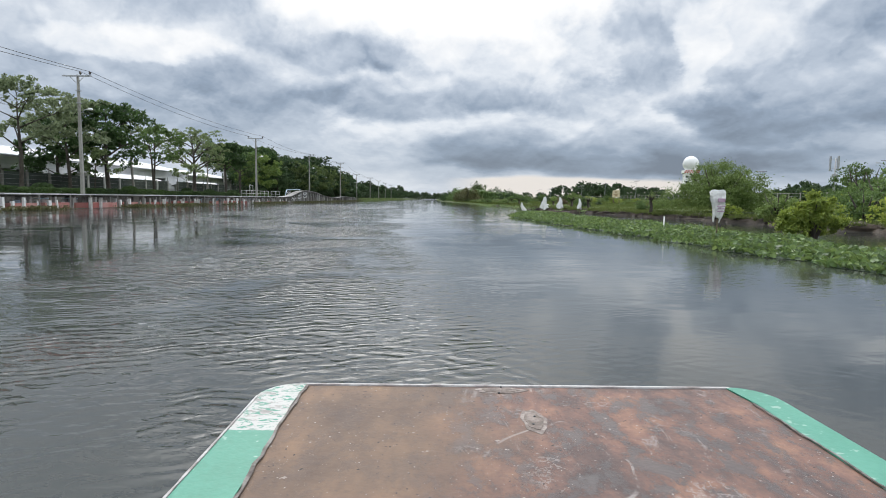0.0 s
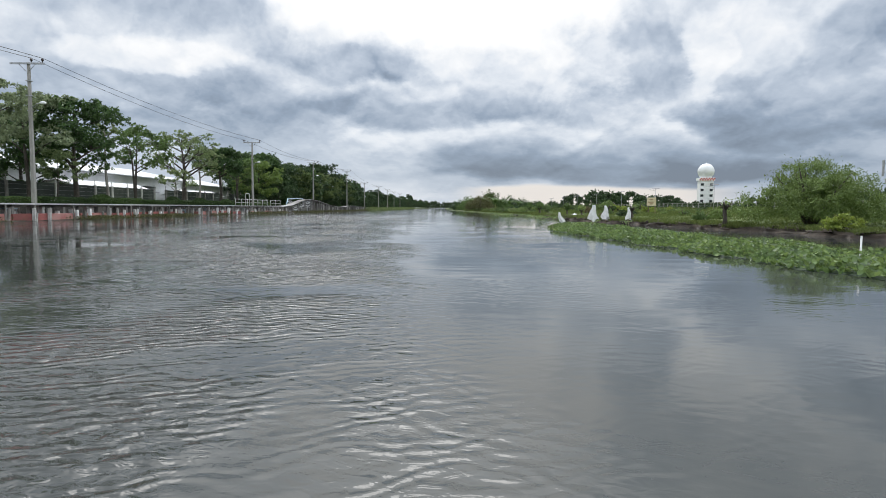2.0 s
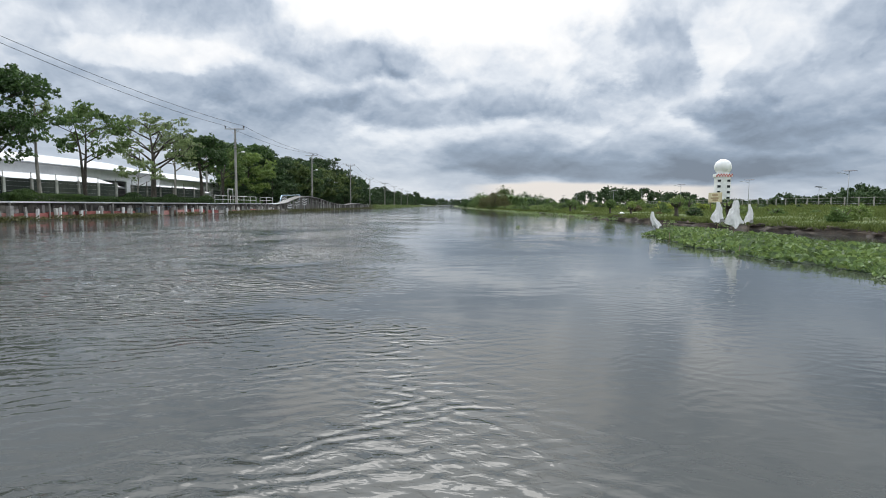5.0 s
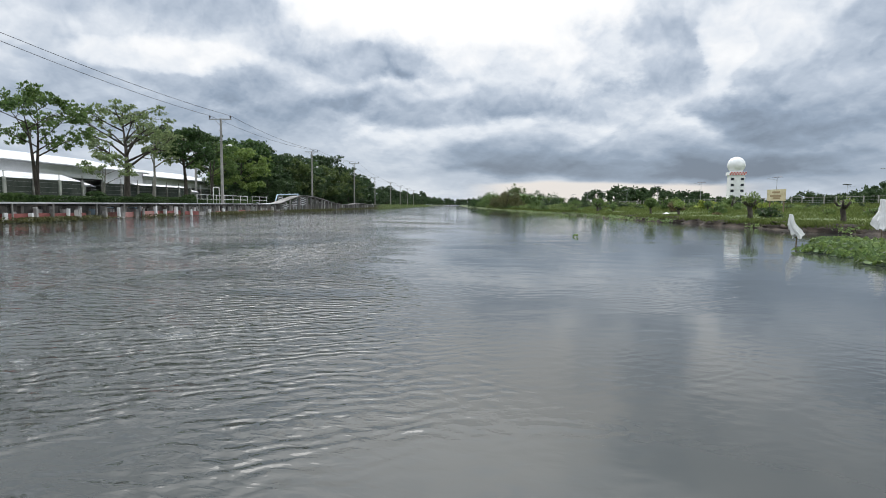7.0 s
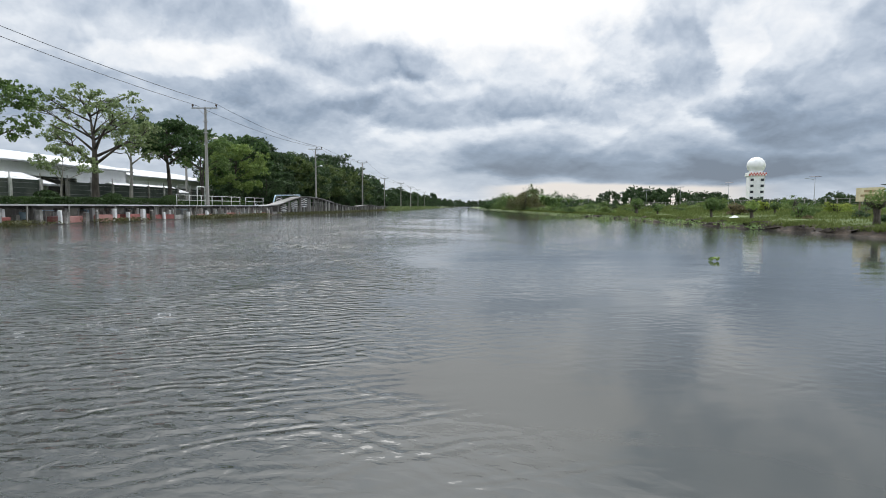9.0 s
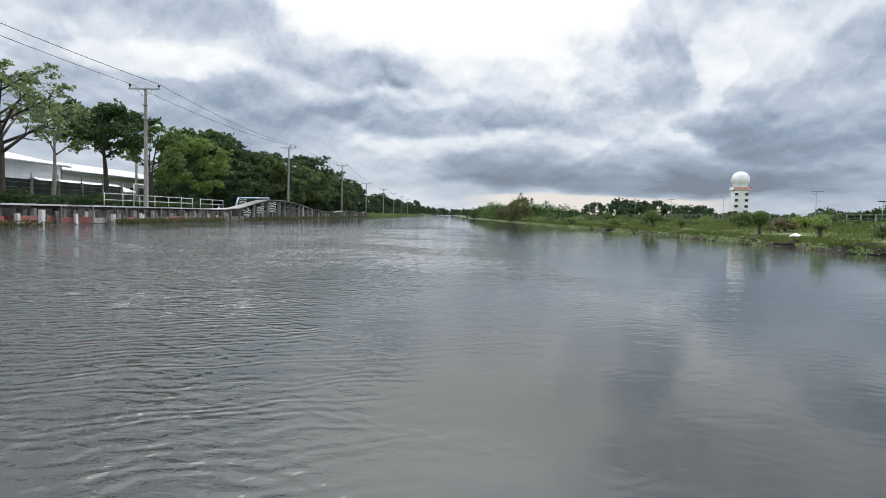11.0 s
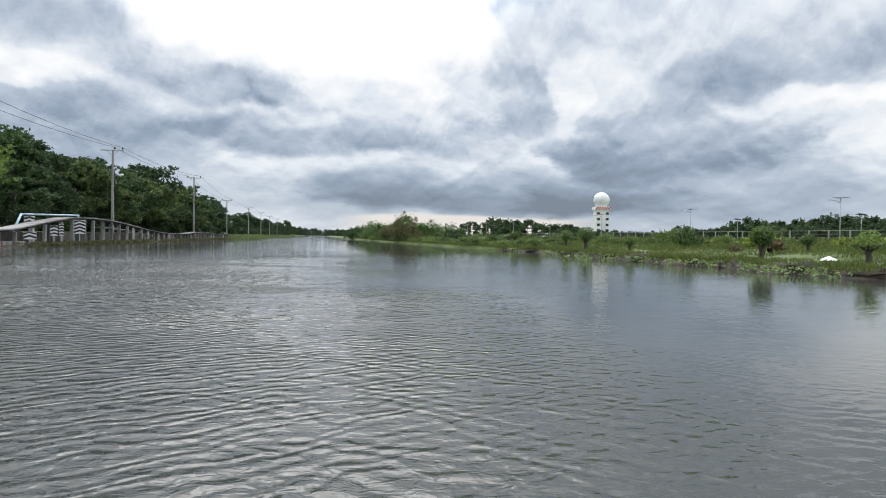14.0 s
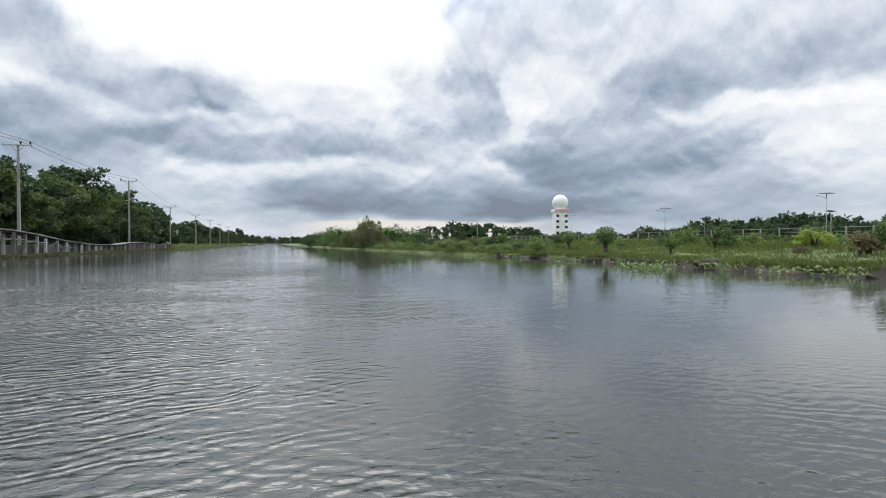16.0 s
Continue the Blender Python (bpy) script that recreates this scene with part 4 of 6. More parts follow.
# far belt of trees behind the meadow and round the tower
for i in range(30):
    a = radians(25.5 + i * 1.35)
    r = 300 - 1.4 * i + rng.uniform(-18, 18)
    plant("rain", -5.7 + r * math.sin(a), 66 + r * math.cos(a), 1.0, float(rng.uniform(0, 360)), float(rng.uniform(0.72, 1.08)) * (0.40 if i < 9 else 0.55 if i < 12 else 0.92))
for i in range(52):
    a = radians(24 + i * 0.78)
    r = 272 - 0.8 * i + rng.uniform(-10, 10)
    plant("rain", -5.7 + r * math.sin(a), 66 + r * math.cos(a), 1.0, float(rng.uniform(0, 360)), float(rng.uniform(0.42, 0.60)) * (0.7 if i < 16 else 1.0))
for i in range(26):
    x = 20 + i * 9 + rng.uniform(-3, 3)
    tall = (1.28 if 122 < x < 160 else 1.0) if 100 < x < 186 else 0.5
    plant("rain", x, 478 + rng.uniform(-25, 10), 1.0, float(rng.uniform(0, 360)), float(rng.uniform(0.8, 1.15)) * tall)

# the canal bends away far ahead: trees close the view
for i in range(26):
    plant("far", -75 + i * 5.2 + rng.uniform(-2, 2), 900 + rng.uniform(-60, 60), 1.0, float(rng.uniform(0, 360)), float(rng.uniform(0.8, 1.3)))



# ---------------- left bank: garden trees, hedges, fence and factory ----------------
G = 1.08
grow_tree(9.3, 7.6, 0.34, LEAF_SILVER, BARK, 6500, 0.24, 31, "open-crowned grey-green tree with a forked dark trunk", (-34.5, 47.2, G), 11, 4, 0.62, 0.17, flat=0.6)
grow_tree(9.3, 7.4, 0.32, LEAF_SILVER, BARK, 6500, 0.24, 32, "feathery grey-green tree behind a clipped hedge", (-35.2, 54.4, G), 11, 4, 0.62, 0.16)
grow_tree(9.3, 8.0, 0.24, LEAF_DARK, BARK, 15000, 0.26, 33, "full dark green tree with a dense rounded crown", (-34.0, 58.6, G), 14, 5, 0.85, 0.22, hang=0.2)
make_tree("tree", 9.3, 2.0, 0.82, LEAF_PALE, BARK_PALE, 380, 0.24, 34, "slim tree with a pale bare trunk and small leafy tuft", 6, 0.24, 0.14, at=(-33.3, 62.3, G))
grow_tree(8.6, 7.2, 0.34, LEAF_MID, BARK, 6800, 0.23, 35, "leafy tree with a forked dark trunk", (-34.8, 70.0, G), 7, 4, 0.60, 0.14, (0.0, -0.06), stems=2)
grow_tree(9.6, 9.4, 0.36, LEAF_PALE, BARK, 7000, 0.21, 36, "spreading tree with sparse tufted leaves and visible limbs", (-35.0, 82.0, G), 20, 6, 0.44, 0.28, flat=0.5, hang=0.1, rise=0.55)
grow_tree(8.1, 5.0, 0.42, LEAF_PALE, BARK_PALE, 4200, 0.22, 37, "slender tree with a pale trunk and light crown", (-35.6, 87.8, G), 10, 4, 0.52, 0.16)
grow_tree(8.7, 7.4, 0.36, LEAF_DARK, BARK, 15000, 0.25, 38, "very dark green tree with a broad flat-topped crown", (-34.6, 92.8, G), 15, 5, 0.80, 0.22, flat=0.55, hang=-0.1)
grow_tree(8.7, 6.2, 0.34, LEAF_MID, BARK, 7000, 0.24, 39, "open green tree with two leaning trunks", (-35.3, 101.3, G), 7, 4, 0.62, 0.15, (0.05, 0.0), stems=2)
grow_tree(8.0, 6.6, 0.14, LEAF_LIME, BARK, 12000, 0.25, 40, "light lime-green tree with a dense crown", (-33.8, 107.5, G), 14, 5, 0.75, 0.15, hang=0.3)
grow_tree(4.3, 3.8, 0.28, LEAF_PALE, BARK_PALE, 2000, 0.19, 41, "young light green tree in front of the fence", (-33.2, 75.5, G), 9, 3, 0.36, 0.07)
grow_tree(4.5, 3.6, 0.28, LEAF_PALE, BARK, 2200, 0.20, 42, "young grey-green tree beside the hedge", (-32.8, 54.5, G), 9, 3, 0.36, 0.07)
for x, y, k, s in ((-41, 47, "dense2", 0.75), (-40, 60, "dense", 0.8), (-31.8, 113, "dense3", 0.55), (-32, 120, "dense3", 0.6), (-31.5, 137, "dense3", 0.6), (-31.6, 156, "dense3", 0.55), (-31.5, 175, "dense3", 0.6)):
    plant(k, x, y, 1.0, x * 13 + y * 7, s)


def make_hedge(y0, y1, x=-30.8, wide=1.0, high=0.72, seed=1, name="hedge", label="clipped dark green hedge along the walkway", round_top=False):
    rng = np.random.default_rng(seed)
    top = thing(name, (x, (y0 + y1) / 2, 1.05), label, "hedge", "hedges along the walkway")
    half = (y1 - y0) / 2
    n = int(1300 * (y1 - y0) * wide)
    u = rng.uniform(-1, 1, (n, 3))
    face = rng.integers(0, 3, n)
    u[np.arange(n), face] = np.sign(u[np.arange(n), face]) * rng.uniform(0.82, 1.04, n)
    if round_top:
        u = u / np.linalg.norm(u, axis=1)[:, None] * rng.uniform(0.8, 1.05, (n, 1))
    spots = u * (wide / 2, half, high / 2) + (0, 0, high / 2)
    spots[:, 2] += 0.05 * np.sin(3 * spots[:, 1] + seed)
    spots[:, 2] = np.maximum(spots[:, 2], 0.02)
    part("leaf_cover", leaves_mesh("leaf_cover", spots, 0.12, rng), LEAF_HEDGE, top)
    bm = bmesh.new()
    for k in range(max(2, int(half * 2))):
        yy = -half * 0.9 + 1.8 * half * k / max(1, int(half * 2) - 1)
        tube(bm, [(0, yy, -0.05), (0.04, yy + 0.05, high * 0.8)], [0.03, 0.01], 5)
    part("stem", bm, BARK, top)


for i, (a, b) in enumerate(((20, 27), (27.5, 33), (33.8, 41), (41.6, 49), (49.5, 55.5), (56.2, 63), (63.4, 70), (70.8, 77), (77.6, 84.5), (85.2, 91), (91.8, 98), (98.5, 104))):
    make_hedge(a, b, seed=50 + i, high=0.46 + 0.1 * (i % 3) / 2)
for i, y in enumerate((46.0, 58.8, 79.3, 88.0, 72.4)):
    make_hedge(y - 0.75, y + 0.75, x=-31.9, wide=1.5, high=0.95, seed=80 + i, name="round_shrub", label="clipped round shrub beside the hedge", round_top=True)


def make_yard_fence():
    top = thing("yard_fence", (-37.5, 40, 1.05), "factory fence of pale concrete posts with dark screens", "fence")
    shape = boxes((-0.11, 0.11, -0.13, 0.13, 0, 2.0), (-0.03, 0.03, -0.03, 0.03, 2.0, 2.5), bevel=0.012)
    me = bpy.data.meshes.new("post")
    shape.to_mesh(me)
    shape.free()
    me.materials.append(CONCRETE)
    count = 25
    for k in range(count):
        ob = new("post", me)
        ob.parent, ob.location = top, (0, k * 3.0, 0)
    for z in (0.5, 0.9, 1.3, 1.7, 2.1, 2.45):
        part("fence_wire", tube(bmesh.new(), [(0.13, 0, z), (0.13, 36, z - 0.02), (0.13, 72, z)], 0.006, 4), GALV, top)
    part("plinth", boxes((-0.1, 0.1, 0.0, 72.0, -0.1, 0.35)), CONCRETE, top)
    for k in range(count - 1):
        if k not in (13, 20):
            part("screen", boxes((-0.03, -0.01, k * 3.0 + 0.1, k * 3.0 + 2.9, 0.35, 1.95)), MESH_DARK, top, "dark green fence screen")


make_yard_fence()


def gable_building(name, at, length, depth, eave, ridge, label, bays=(), open_front=False, over=0.5):
    """A long low building: front wall on +x, ridge along y, corrugated roof with ribs, dark bays in the front."""
    top = thing(name, at, label, "building")
    bm = bmesh.new()
    # walls
    t = 0.2
    if not open_front:
        edges = [0.0]
        for a, b, z in bays:
            edges += [a, b]
        edges.append(length)
        for a, b in zip(edges[0::2], edges[1::2]):
            if b > a:
                box(bm, -t, 0, a, b, 0, eave)
        for a, b, z in bays:
            box(bm, -t, 0, a, b, z, eave)
    box(bm, -depth, -depth + t, 0, length, 0, eave)
    for y in (0, length - t):
        pts = [(-depth, 0), (0, 0), (0, eave), (-depth / 2, ridge), (-depth, eave)]
        lo = [bm.verts.new((x, y, z)) for x, z in pts]
        hi = [bm.verts.new((x, y + t, z)) for x, z in pts]
        bm.faces.new(lo)
        bm.faces.new(hi[::-1])
        for k in range(5):
            bm.faces.new((lo[k], hi[k], hi[(k + 1) % 5], lo[(k + 1) % 5]))
    bmesh.ops.recalc_face_normals(bm, faces=bm.faces)
    part("wall", bm, WALL_WHITE, top)
    slope = (ridge - eave) / (depth / 2)
    for sgn, nm in ((1, "roof"), (-1, "roof")):
        bm = bmesh.new()
        ys = np.arange(-over, length + over + 0.01, 0.45)
        prev = None
        for k, y in enumerate(ys):
            bump = 0.05 if k % 2 else 0.0
            x1 = over if sgn > 0 else -depth - over
            za, zb = ridge + 0.08 + bump, eave - slope * over + 0.08 + bump
            line = [bm.verts.new((-depth / 2, y, za)), bm.verts.new((x1, y, zb)), bm.verts.new((x1, y, zb - 0.07)), bm.verts.new((-depth / 2, y, za - 0.07))]
            if prev:
                for q in range(4):
                    bm.faces.new((prev[q], line[q], line[(q + 1) % 4], prev[(q + 1) % 4]))
            prev = line
        bmesh.ops.recalc_face_normals(bm, faces=bm.faces)
        part("roof", bm, ROOF_WHITE, top)
    part("gutter", boxes((over - 0.02, over + 0.14, -over, length + over, eave - slope * over - 0.1, eave - slope * over + 0.03)), GALV, top)
    for a, b, z in bays:
        part("bay", boxes((-1.6, -1.5, a, b, 0, z)), SHADOW_OPENING, top, "dark open loading bay")
    if open_front:
        part("back_panel", boxes((-depth + 0.25, -depth + 0.3, 0.2, length - 0.2, 0, eave)), SHADOW_OPENING, top)
        k = 0.0
        while k <= length:
            part("post", boxes((-0.12, 0.0, k, k + 0.12, 0, eave)), WHITE, top)
            k += (length - 0.12) / max(1, round(length / 3.2))
    return top


gable_building("factory_hall", (-44.5, 52, G), 49.5, 16, 4.0, 5.6, "long white factory hall with a pale sheet roof", ((4, 12, 2.6), (17, 25, 2.6), (33, 41, 2.7)))
gable_building("open_shed", (-39.5, 94.0, G), 11.5, 4, 1.6, 2.25, "low open shed with a white sheet roof", open_front=True)
gable_building("open_shed", (-39.5, 68.0, G), 14.5, 5, 1.8, 2.6, "low open shed with a white sheet roof", open_front=True)
gable_building("factory_hall", (-47, 104, G), 26, 14, 3.8, 5.2, "white factory hall half hidden by trees", ((3, 9, 2.5), (14, 20, 2.5)))
gable_building("factory_hall", (-46, 16, G), 33, 16, 4.2, 5.8, "white factory hall half hidden by trees", ((6, 14, 2.8),))


def make_railing(y0, y1, x=-28.75, z=1.02):
    top = thing("railing", (x, y0, z), "cream-painted steel railing beside the walkway", "railing")
    length = y1 - y0
    for h in (0.5, 0.95):
        part("rail", tube(bmesh.new(), [(0, 0, h), (0, length / 2, h), (0, length, h)], 0.028, 6), RAIL_WHITE, top)
    n = int(length // 2.2) + 1
    for k in range(n):
        y = length * k / (n - 1)
        part("post", tube(bmesh.new(), [(0, y, -0.1), (0, y, 1.0)], 0.034, 6), RAIL_WHITE, top)


make_railing(83.2, 96.6)
make_railing(98.2, 103.6)
top = thing("pipe_frame", (-28.6, 86.6, 1.0), "white steel frame standing beside the pole", "frame")
part("bar", tube(bmesh.new(), [(0, 0, -0.1), (0, 0, 1.75), (0, 0.1, 1.8), (0, 1.4, 1.8), (0, 1.5, 1.75), (0, 1.5, -0.1)], 0.04, 6), WHITE, top)

# sluice frame and its warning boards under the walkway's arch
top = thing("sluice_frame", (-28.35, 106, 1.0), "pale blue and white steel sluice frame beside the arched walkway", "sluice frame")
part("leg", tube(bmesh.new(), [(0, -0.2, -0.3), (0, 0.1, 0.5), (0, 0.85, 1.38)], 0.09, 7), BLUE_PIPE, top)
part("beam", tube(bmesh.new(), [(0, 0.8, 1.38), (0, 6.0, 1.5), (0, 11.3, 1.65)], 0.08, 7), BLUE_PIPE, top)
part("leg", tube(bmesh.new(), [(0, 11.2, 1.65), (0, 11.2, -0.3)], 0.09, 7), BLUE_PIPE, top)


def make_chevron(at, wide=0.8, high=1.2, n=4, turn=-62.0):
    top = thing("warning_board", at, "white warning board with bold black chevron stripes", "sign", "warning boards at the sluice")
    h = wide / 2
    part("board", boxes((-0.03, 0.03, -h, h, 0, high), bevel=0.008), WHITE, top)
    for k in range(n):
        z = 0.05 + k * high / n
        t = 0.52 * high / n
        for s in (-1, 1):
            bm = bmesh.new()
            pts = [(0.0, z + 0.36 * h + t), (s * h * 0.98, z + t), (s * h * 0.98, z), (0.0, z + 0.36 * h)]
            lo = [bm.verts.new((0.032, a, min(b, high))) for a, b in pts]
            hi = [bm.verts.new((0.040, a, min(b, high))) for a, b in pts]
            bm.faces.new(lo)
            bm.faces.new(hi[::-1])
            for q in range(4):
                bm.faces.new((lo[q], lo[(q + 1) % 4], hi[(q + 1) % 4], hi[q]))
            bmesh.ops.recalc_face_normals(bm, faces=bm.faces)
            part("stripe", bm, BLACK, top, "black painted stripe")
    part("stake", boxes((-0.1, -0.03, -0.05, 0.05, -1.6, high)), GALV, top)
    top.matrix_world = pose(*at, 0, 0, turn)


for spot, w, h, n in (((-25.92, 111.2, 0.91), 0.84, 1.16, 4), ((-25.92, 106.5, 0.75), 0.5, 0.78, 3), ((-25.92, 107.75, 0.75), 0.3, 0.92, 4), ((-25.92, 102.8, 0.48), 0.78, 0.54, 2), ((-28.2, 107.8, 1.60), 0.72, 0.64, 2)):
    make_chevron(spot, w, h, n)


# odds and ends on the footing under the walkway
def make_bucket(at, r, h, material, label, name="bucket"):
    top = thing(name, at, label, "bucket", "containers under the walkway")
    part("body", tube(bmesh.new(), [(0, 0, 0), (0, 0, h * 0.5), (0, 0, h * 0.96), (0, 0, h)], [r * 0.8, r * 0.92, r, r * 1.06], 12), material, top)
    part("handle", tube(bmesh.new(), [(-r, 0, h), (-r * 0.7, 0, h + r * 0.6), (0, 0, h + r * 0.85), (r * 0.7, 0, h + r * 0.6), (r, 0, h)], 0.012, 4), GALV, top)


rng = np.random.default_rng(9)
for i in range(26):
    y = 32 + i * 2.45 + rng.uniform(-0.6, 0.6)
    blue = i in (2, 4, 13, 15)
    make_bucket((-26.9 + rng.uniform(-0.12, 0.12), y, 0.30), 0.16 + 0.06 * rng.random(), 0.34 + 0.2 * rng.random(), BLUE_PIPE if blue else WHITE, "pale blue plastic bucket on the red footing" if blue else "white plastic bucket on the red footing")
for y in (38.2, 41.3, 65.4, 68.9, 80.2):
    top = thing("small_table", (-26.75, y, 0.12), "small blue-topped table under the walkway", "table", "tables under the walkway")
    part("tabletop", boxes((-0.3, 0.3, -0.45, 0.45, 0.62, 0.66), bevel=0.01), BLUE_PIPE, top)
    for sx in (-0.25, 0.25):
        for sy in (-0.4, 0.4):
            part("leg", boxes((sx - 0.02, sx + 0.02, sy - 0.02, sy + 0.02, -0.3, 0.62)), GALV, top)
# mud and weeds at the foot of the piles
rows = np.arange(16, 200, 0.8)
rg = np.random.default_rng(10)
vv = []
for y in rows:
    w = 0.35 + 0.25 * math.sin(y * 0.7) + 0.1 * rg.random()
    for f, z in ((0.0, 0.12), (0.62, 0.09), (0.85, 0.05), (1.0, -0.12)):
        vv.append((-27.4 + f * (1.50 + 0.5 * w), y, z + 0.02 * rg.normal()))
k = np.arange((len(rows) - 1) * 4).reshape(-1, 4)[:, :-1].ravel()
tagged(part("mud_edge", mesh_from("mud_edge", np.array(vv), np.stack([k, k + 1, k + 5, k + 4], 1)), EARTH), "muddy shore under the walkway", "shore", kind="structure")
spots = np.stack([-25.80 + 0.14 * rg.normal(size=64000), rg.uniform(18, 196, 64000), 0.04 + 0.24 * rg.random(64000) ** 2], 1)
keep = np.sin(spots[:, 1] * 0.55) + np.sin(spots[:, 1] * 0.21 + 2) + 1.0 * (spots[:, 1] > 100) + 0.8 * rg.normal(size=64000) > 0.5
tagged(part("shore_weeds", leaves_mesh("shore_weeds", spots[keep], 0.14, rg, 0.0), OLIVE), "low green weeds along the foot of the piles", "weeds", kind="stuff")
# rank scrub where the walkway ends
spots = np.stack([-26.2 + 0.7 * rg.normal(size=26000), rg.uniform(186, 520, 26000), 0.08 + 0.95 * rg.random(26000) ** 1.6], 1)
spots[:, 0] += [bank_left(v) + 26.0 for v in spots[:, 1]]
tagged(part("bank_scrub", leaves_mesh("bank_scrub", spots, 0.36, rg, 0.0), LEAF_OLIVE_WOOD), "rank green scrub along the far canal bank", "scrub", kind="stuff")

# ---------------- right bank ----------------
def leaf_pad(spots, size, rng, name, parent=None):
    """Rounded floating leaves, cupped, on short stalks, tilted every way."""
    k = len(spots)
    n = np.stack([rng.normal(size=k) * 1.1, rng.normal(size=k) * 1.1 - 0.3, np.ones(k)], 1)
    n /= np.linalg.norm(n, axis=1)[:, None]
    a = rng.uniform(0, 6.283, k)
    u = np.stack([np.cos(a), np.sin(a), np.zeros(k)], 1)
    u -= n * np.sum(u * n, 1)[:, None]
    u /= np.linalg.norm(u, axis=1)[:, None]
    w = np.cross(n, u)
    s = (size * rng.uniform(0.6, 1.35, k))[:, None]
    v = np.empty((k, 7, 3))
    v[:, 0] = spots - n * s * 0.12
    for q in range(6):
        t = q * math.pi / 3
        rr = 0.5 * (1.0 if q else 1.25)
        v[:, q + 1] = spots + u * s * rr * math.cos(t) + w * s * 0.42 * math.sin(t)
    base = np.arange(k)[:, None] * 7
    faces = np.concatenate([base + (0, q + 1, (q + 1) % 6 + 1) for q in range(6)])
    return mesh_from(name, v.reshape(-1, 3), faces)


def mat_edges(y):
    """Near and far edge of the floating mat at y."""
    near = float(np.interp(y, (-6, 0, 8, 11, 15, 18, 25, 31, 36, 42, 44.6), (8.3, 7.9, 7.4, 6.8, 6.6, 6.3, 5.7, 5.1, 4.9, 5.9, 7.6)))
    far = float(np.interp(y, (-6, 14, 23, 32, 40, 44.6), (11.0, 10.6, 10.3, 9.9, 9.8, 8.4)))
    return near + 0.18 * math.sin(y * 1.9) + 0.12 * math.sin(y * 4.3), far + 0.3 * math.sin(y * 0.8)


def build_mat():
    rg = np.random.default_rng(14)
    n = 56000
    ys = -6 + 50.6 * rg.random(n)
    e = np.array([mat_edges(v) for v in ys])
    f = rg.random(n)
    xs = e[:, 0] + (e[:, 1] - e[:, 0]) * f
    lump = 0.5 + 0.5 * np.sin(1.7 * xs + 0.8 * np.sin(ys)) * np.sin(1.3 * ys + xs)
    edge = np.minimum(1, np.minimum(f, 1 - f) * 6)
    keep = rg.random(n) < 0.40 + 0.75 * lump
    xs, ys, lump, edge = xs[keep], ys[keep], lump[keep], edge[keep]
    z = 0.03 + (0.02 + 0.24 * lump * rg.random(len(xs)) + 0.05 * rg.random(len(xs))) * (0.35 + 0.65 * edge)
    top = thing("water_plant_mat", (0, 0, 0), "thick floating mat of leafy green water plants", "water plants", kind="stuff")
    part("leaves", leaf_pad(np.stack([xs, ys, z], 1), 0.102, rg, "leaves"), LEAF_FLOAT, top)
    m = 5000
    ys = -6 + 50.5 * rg.random(m)
    e = np.array([mat_edges(v) for v in ys])
    xs = e[:, 0] + (e[:, 1] - e[:, 0]) * rg.random(m)
    part("stalks", leaves_mesh("stalks", np.stack([xs, ys, 0.04 + 0.05 * rg.random(m)], 1), 0.22, rg, 0.0, 0.3), LEAF_MID, top)
    rows = np.arange(-6, 44.6, 0.6)
    vv = []
    for y in rows:
        a, b = mat_edges(y)
        vv += [(a + 0.1, y, 0.005), (a + 0.35, y, 0.035), ((a + b) / 2, y, 0.05), (b - 0.35, y, 0.035), (b - 0.1, y, 0.005)]
    k = np.arange((len(rows) - 1) * 5).reshape(-1, 5)[:, :-1].ravel()
    part("root_bed", mesh_from("root_bed", np.array(vv), np.stack([k, k + 1, k + 6, k + 5], 1)), LEAF_WOOD, top)


build_mat()


def make_floating_plant(at, r, n, seed, label="small floating clump of water plants"):
    rg = np.random.default_rng(seed)
    top = thing("floating_plant", at, label, "water plant", "floating plants")
    q = rg.normal(size=(n, 3)) * (r * 0.5, r * 0.5, 0)
    q[:, 2] = 0.03 + 0.28 * rg.random(n) * min(1, r * 1.5)
    tagged(part("leaf_clump", leaf_pad(q, 0.095, rg, "leaf_clump"), LEAF_FLOAT, top), kind="stuff")


make_floating_plant((1.50, 47.9, 0), 0.13, 6, 1)
make_floating_plant((7.9, 84.6, 0), 0.95, 170, 3)
make_floating_plant((8.9, 110.0, 0), 0.8, 60, 4)
make_floating_plant((-3.0, 175.0, 0), 0.5, 20, 5)
for i, (dy, w) in enumerate(((66.5, 0.6), (69.0, 0.8), (73.5, 1.2), (74.9, 0.9), (76.8, 0.8), (79.5, 1.0), (81.0, 0.6), (83.6, 0.9), (87.5, 0.8), (91.0, 1.0), (95.5, 1.1), (99.0, 0.8), (52.0, 0.6), (58.0, 0.5), (104, 1.2), (110, 1.2), (117, 1.3))):
    make_floating_plant((bank_right(dy) - 0.45, dy, 0), w, int(150 * w), 20 + i, "leafy water plants crowding the bank's edge")

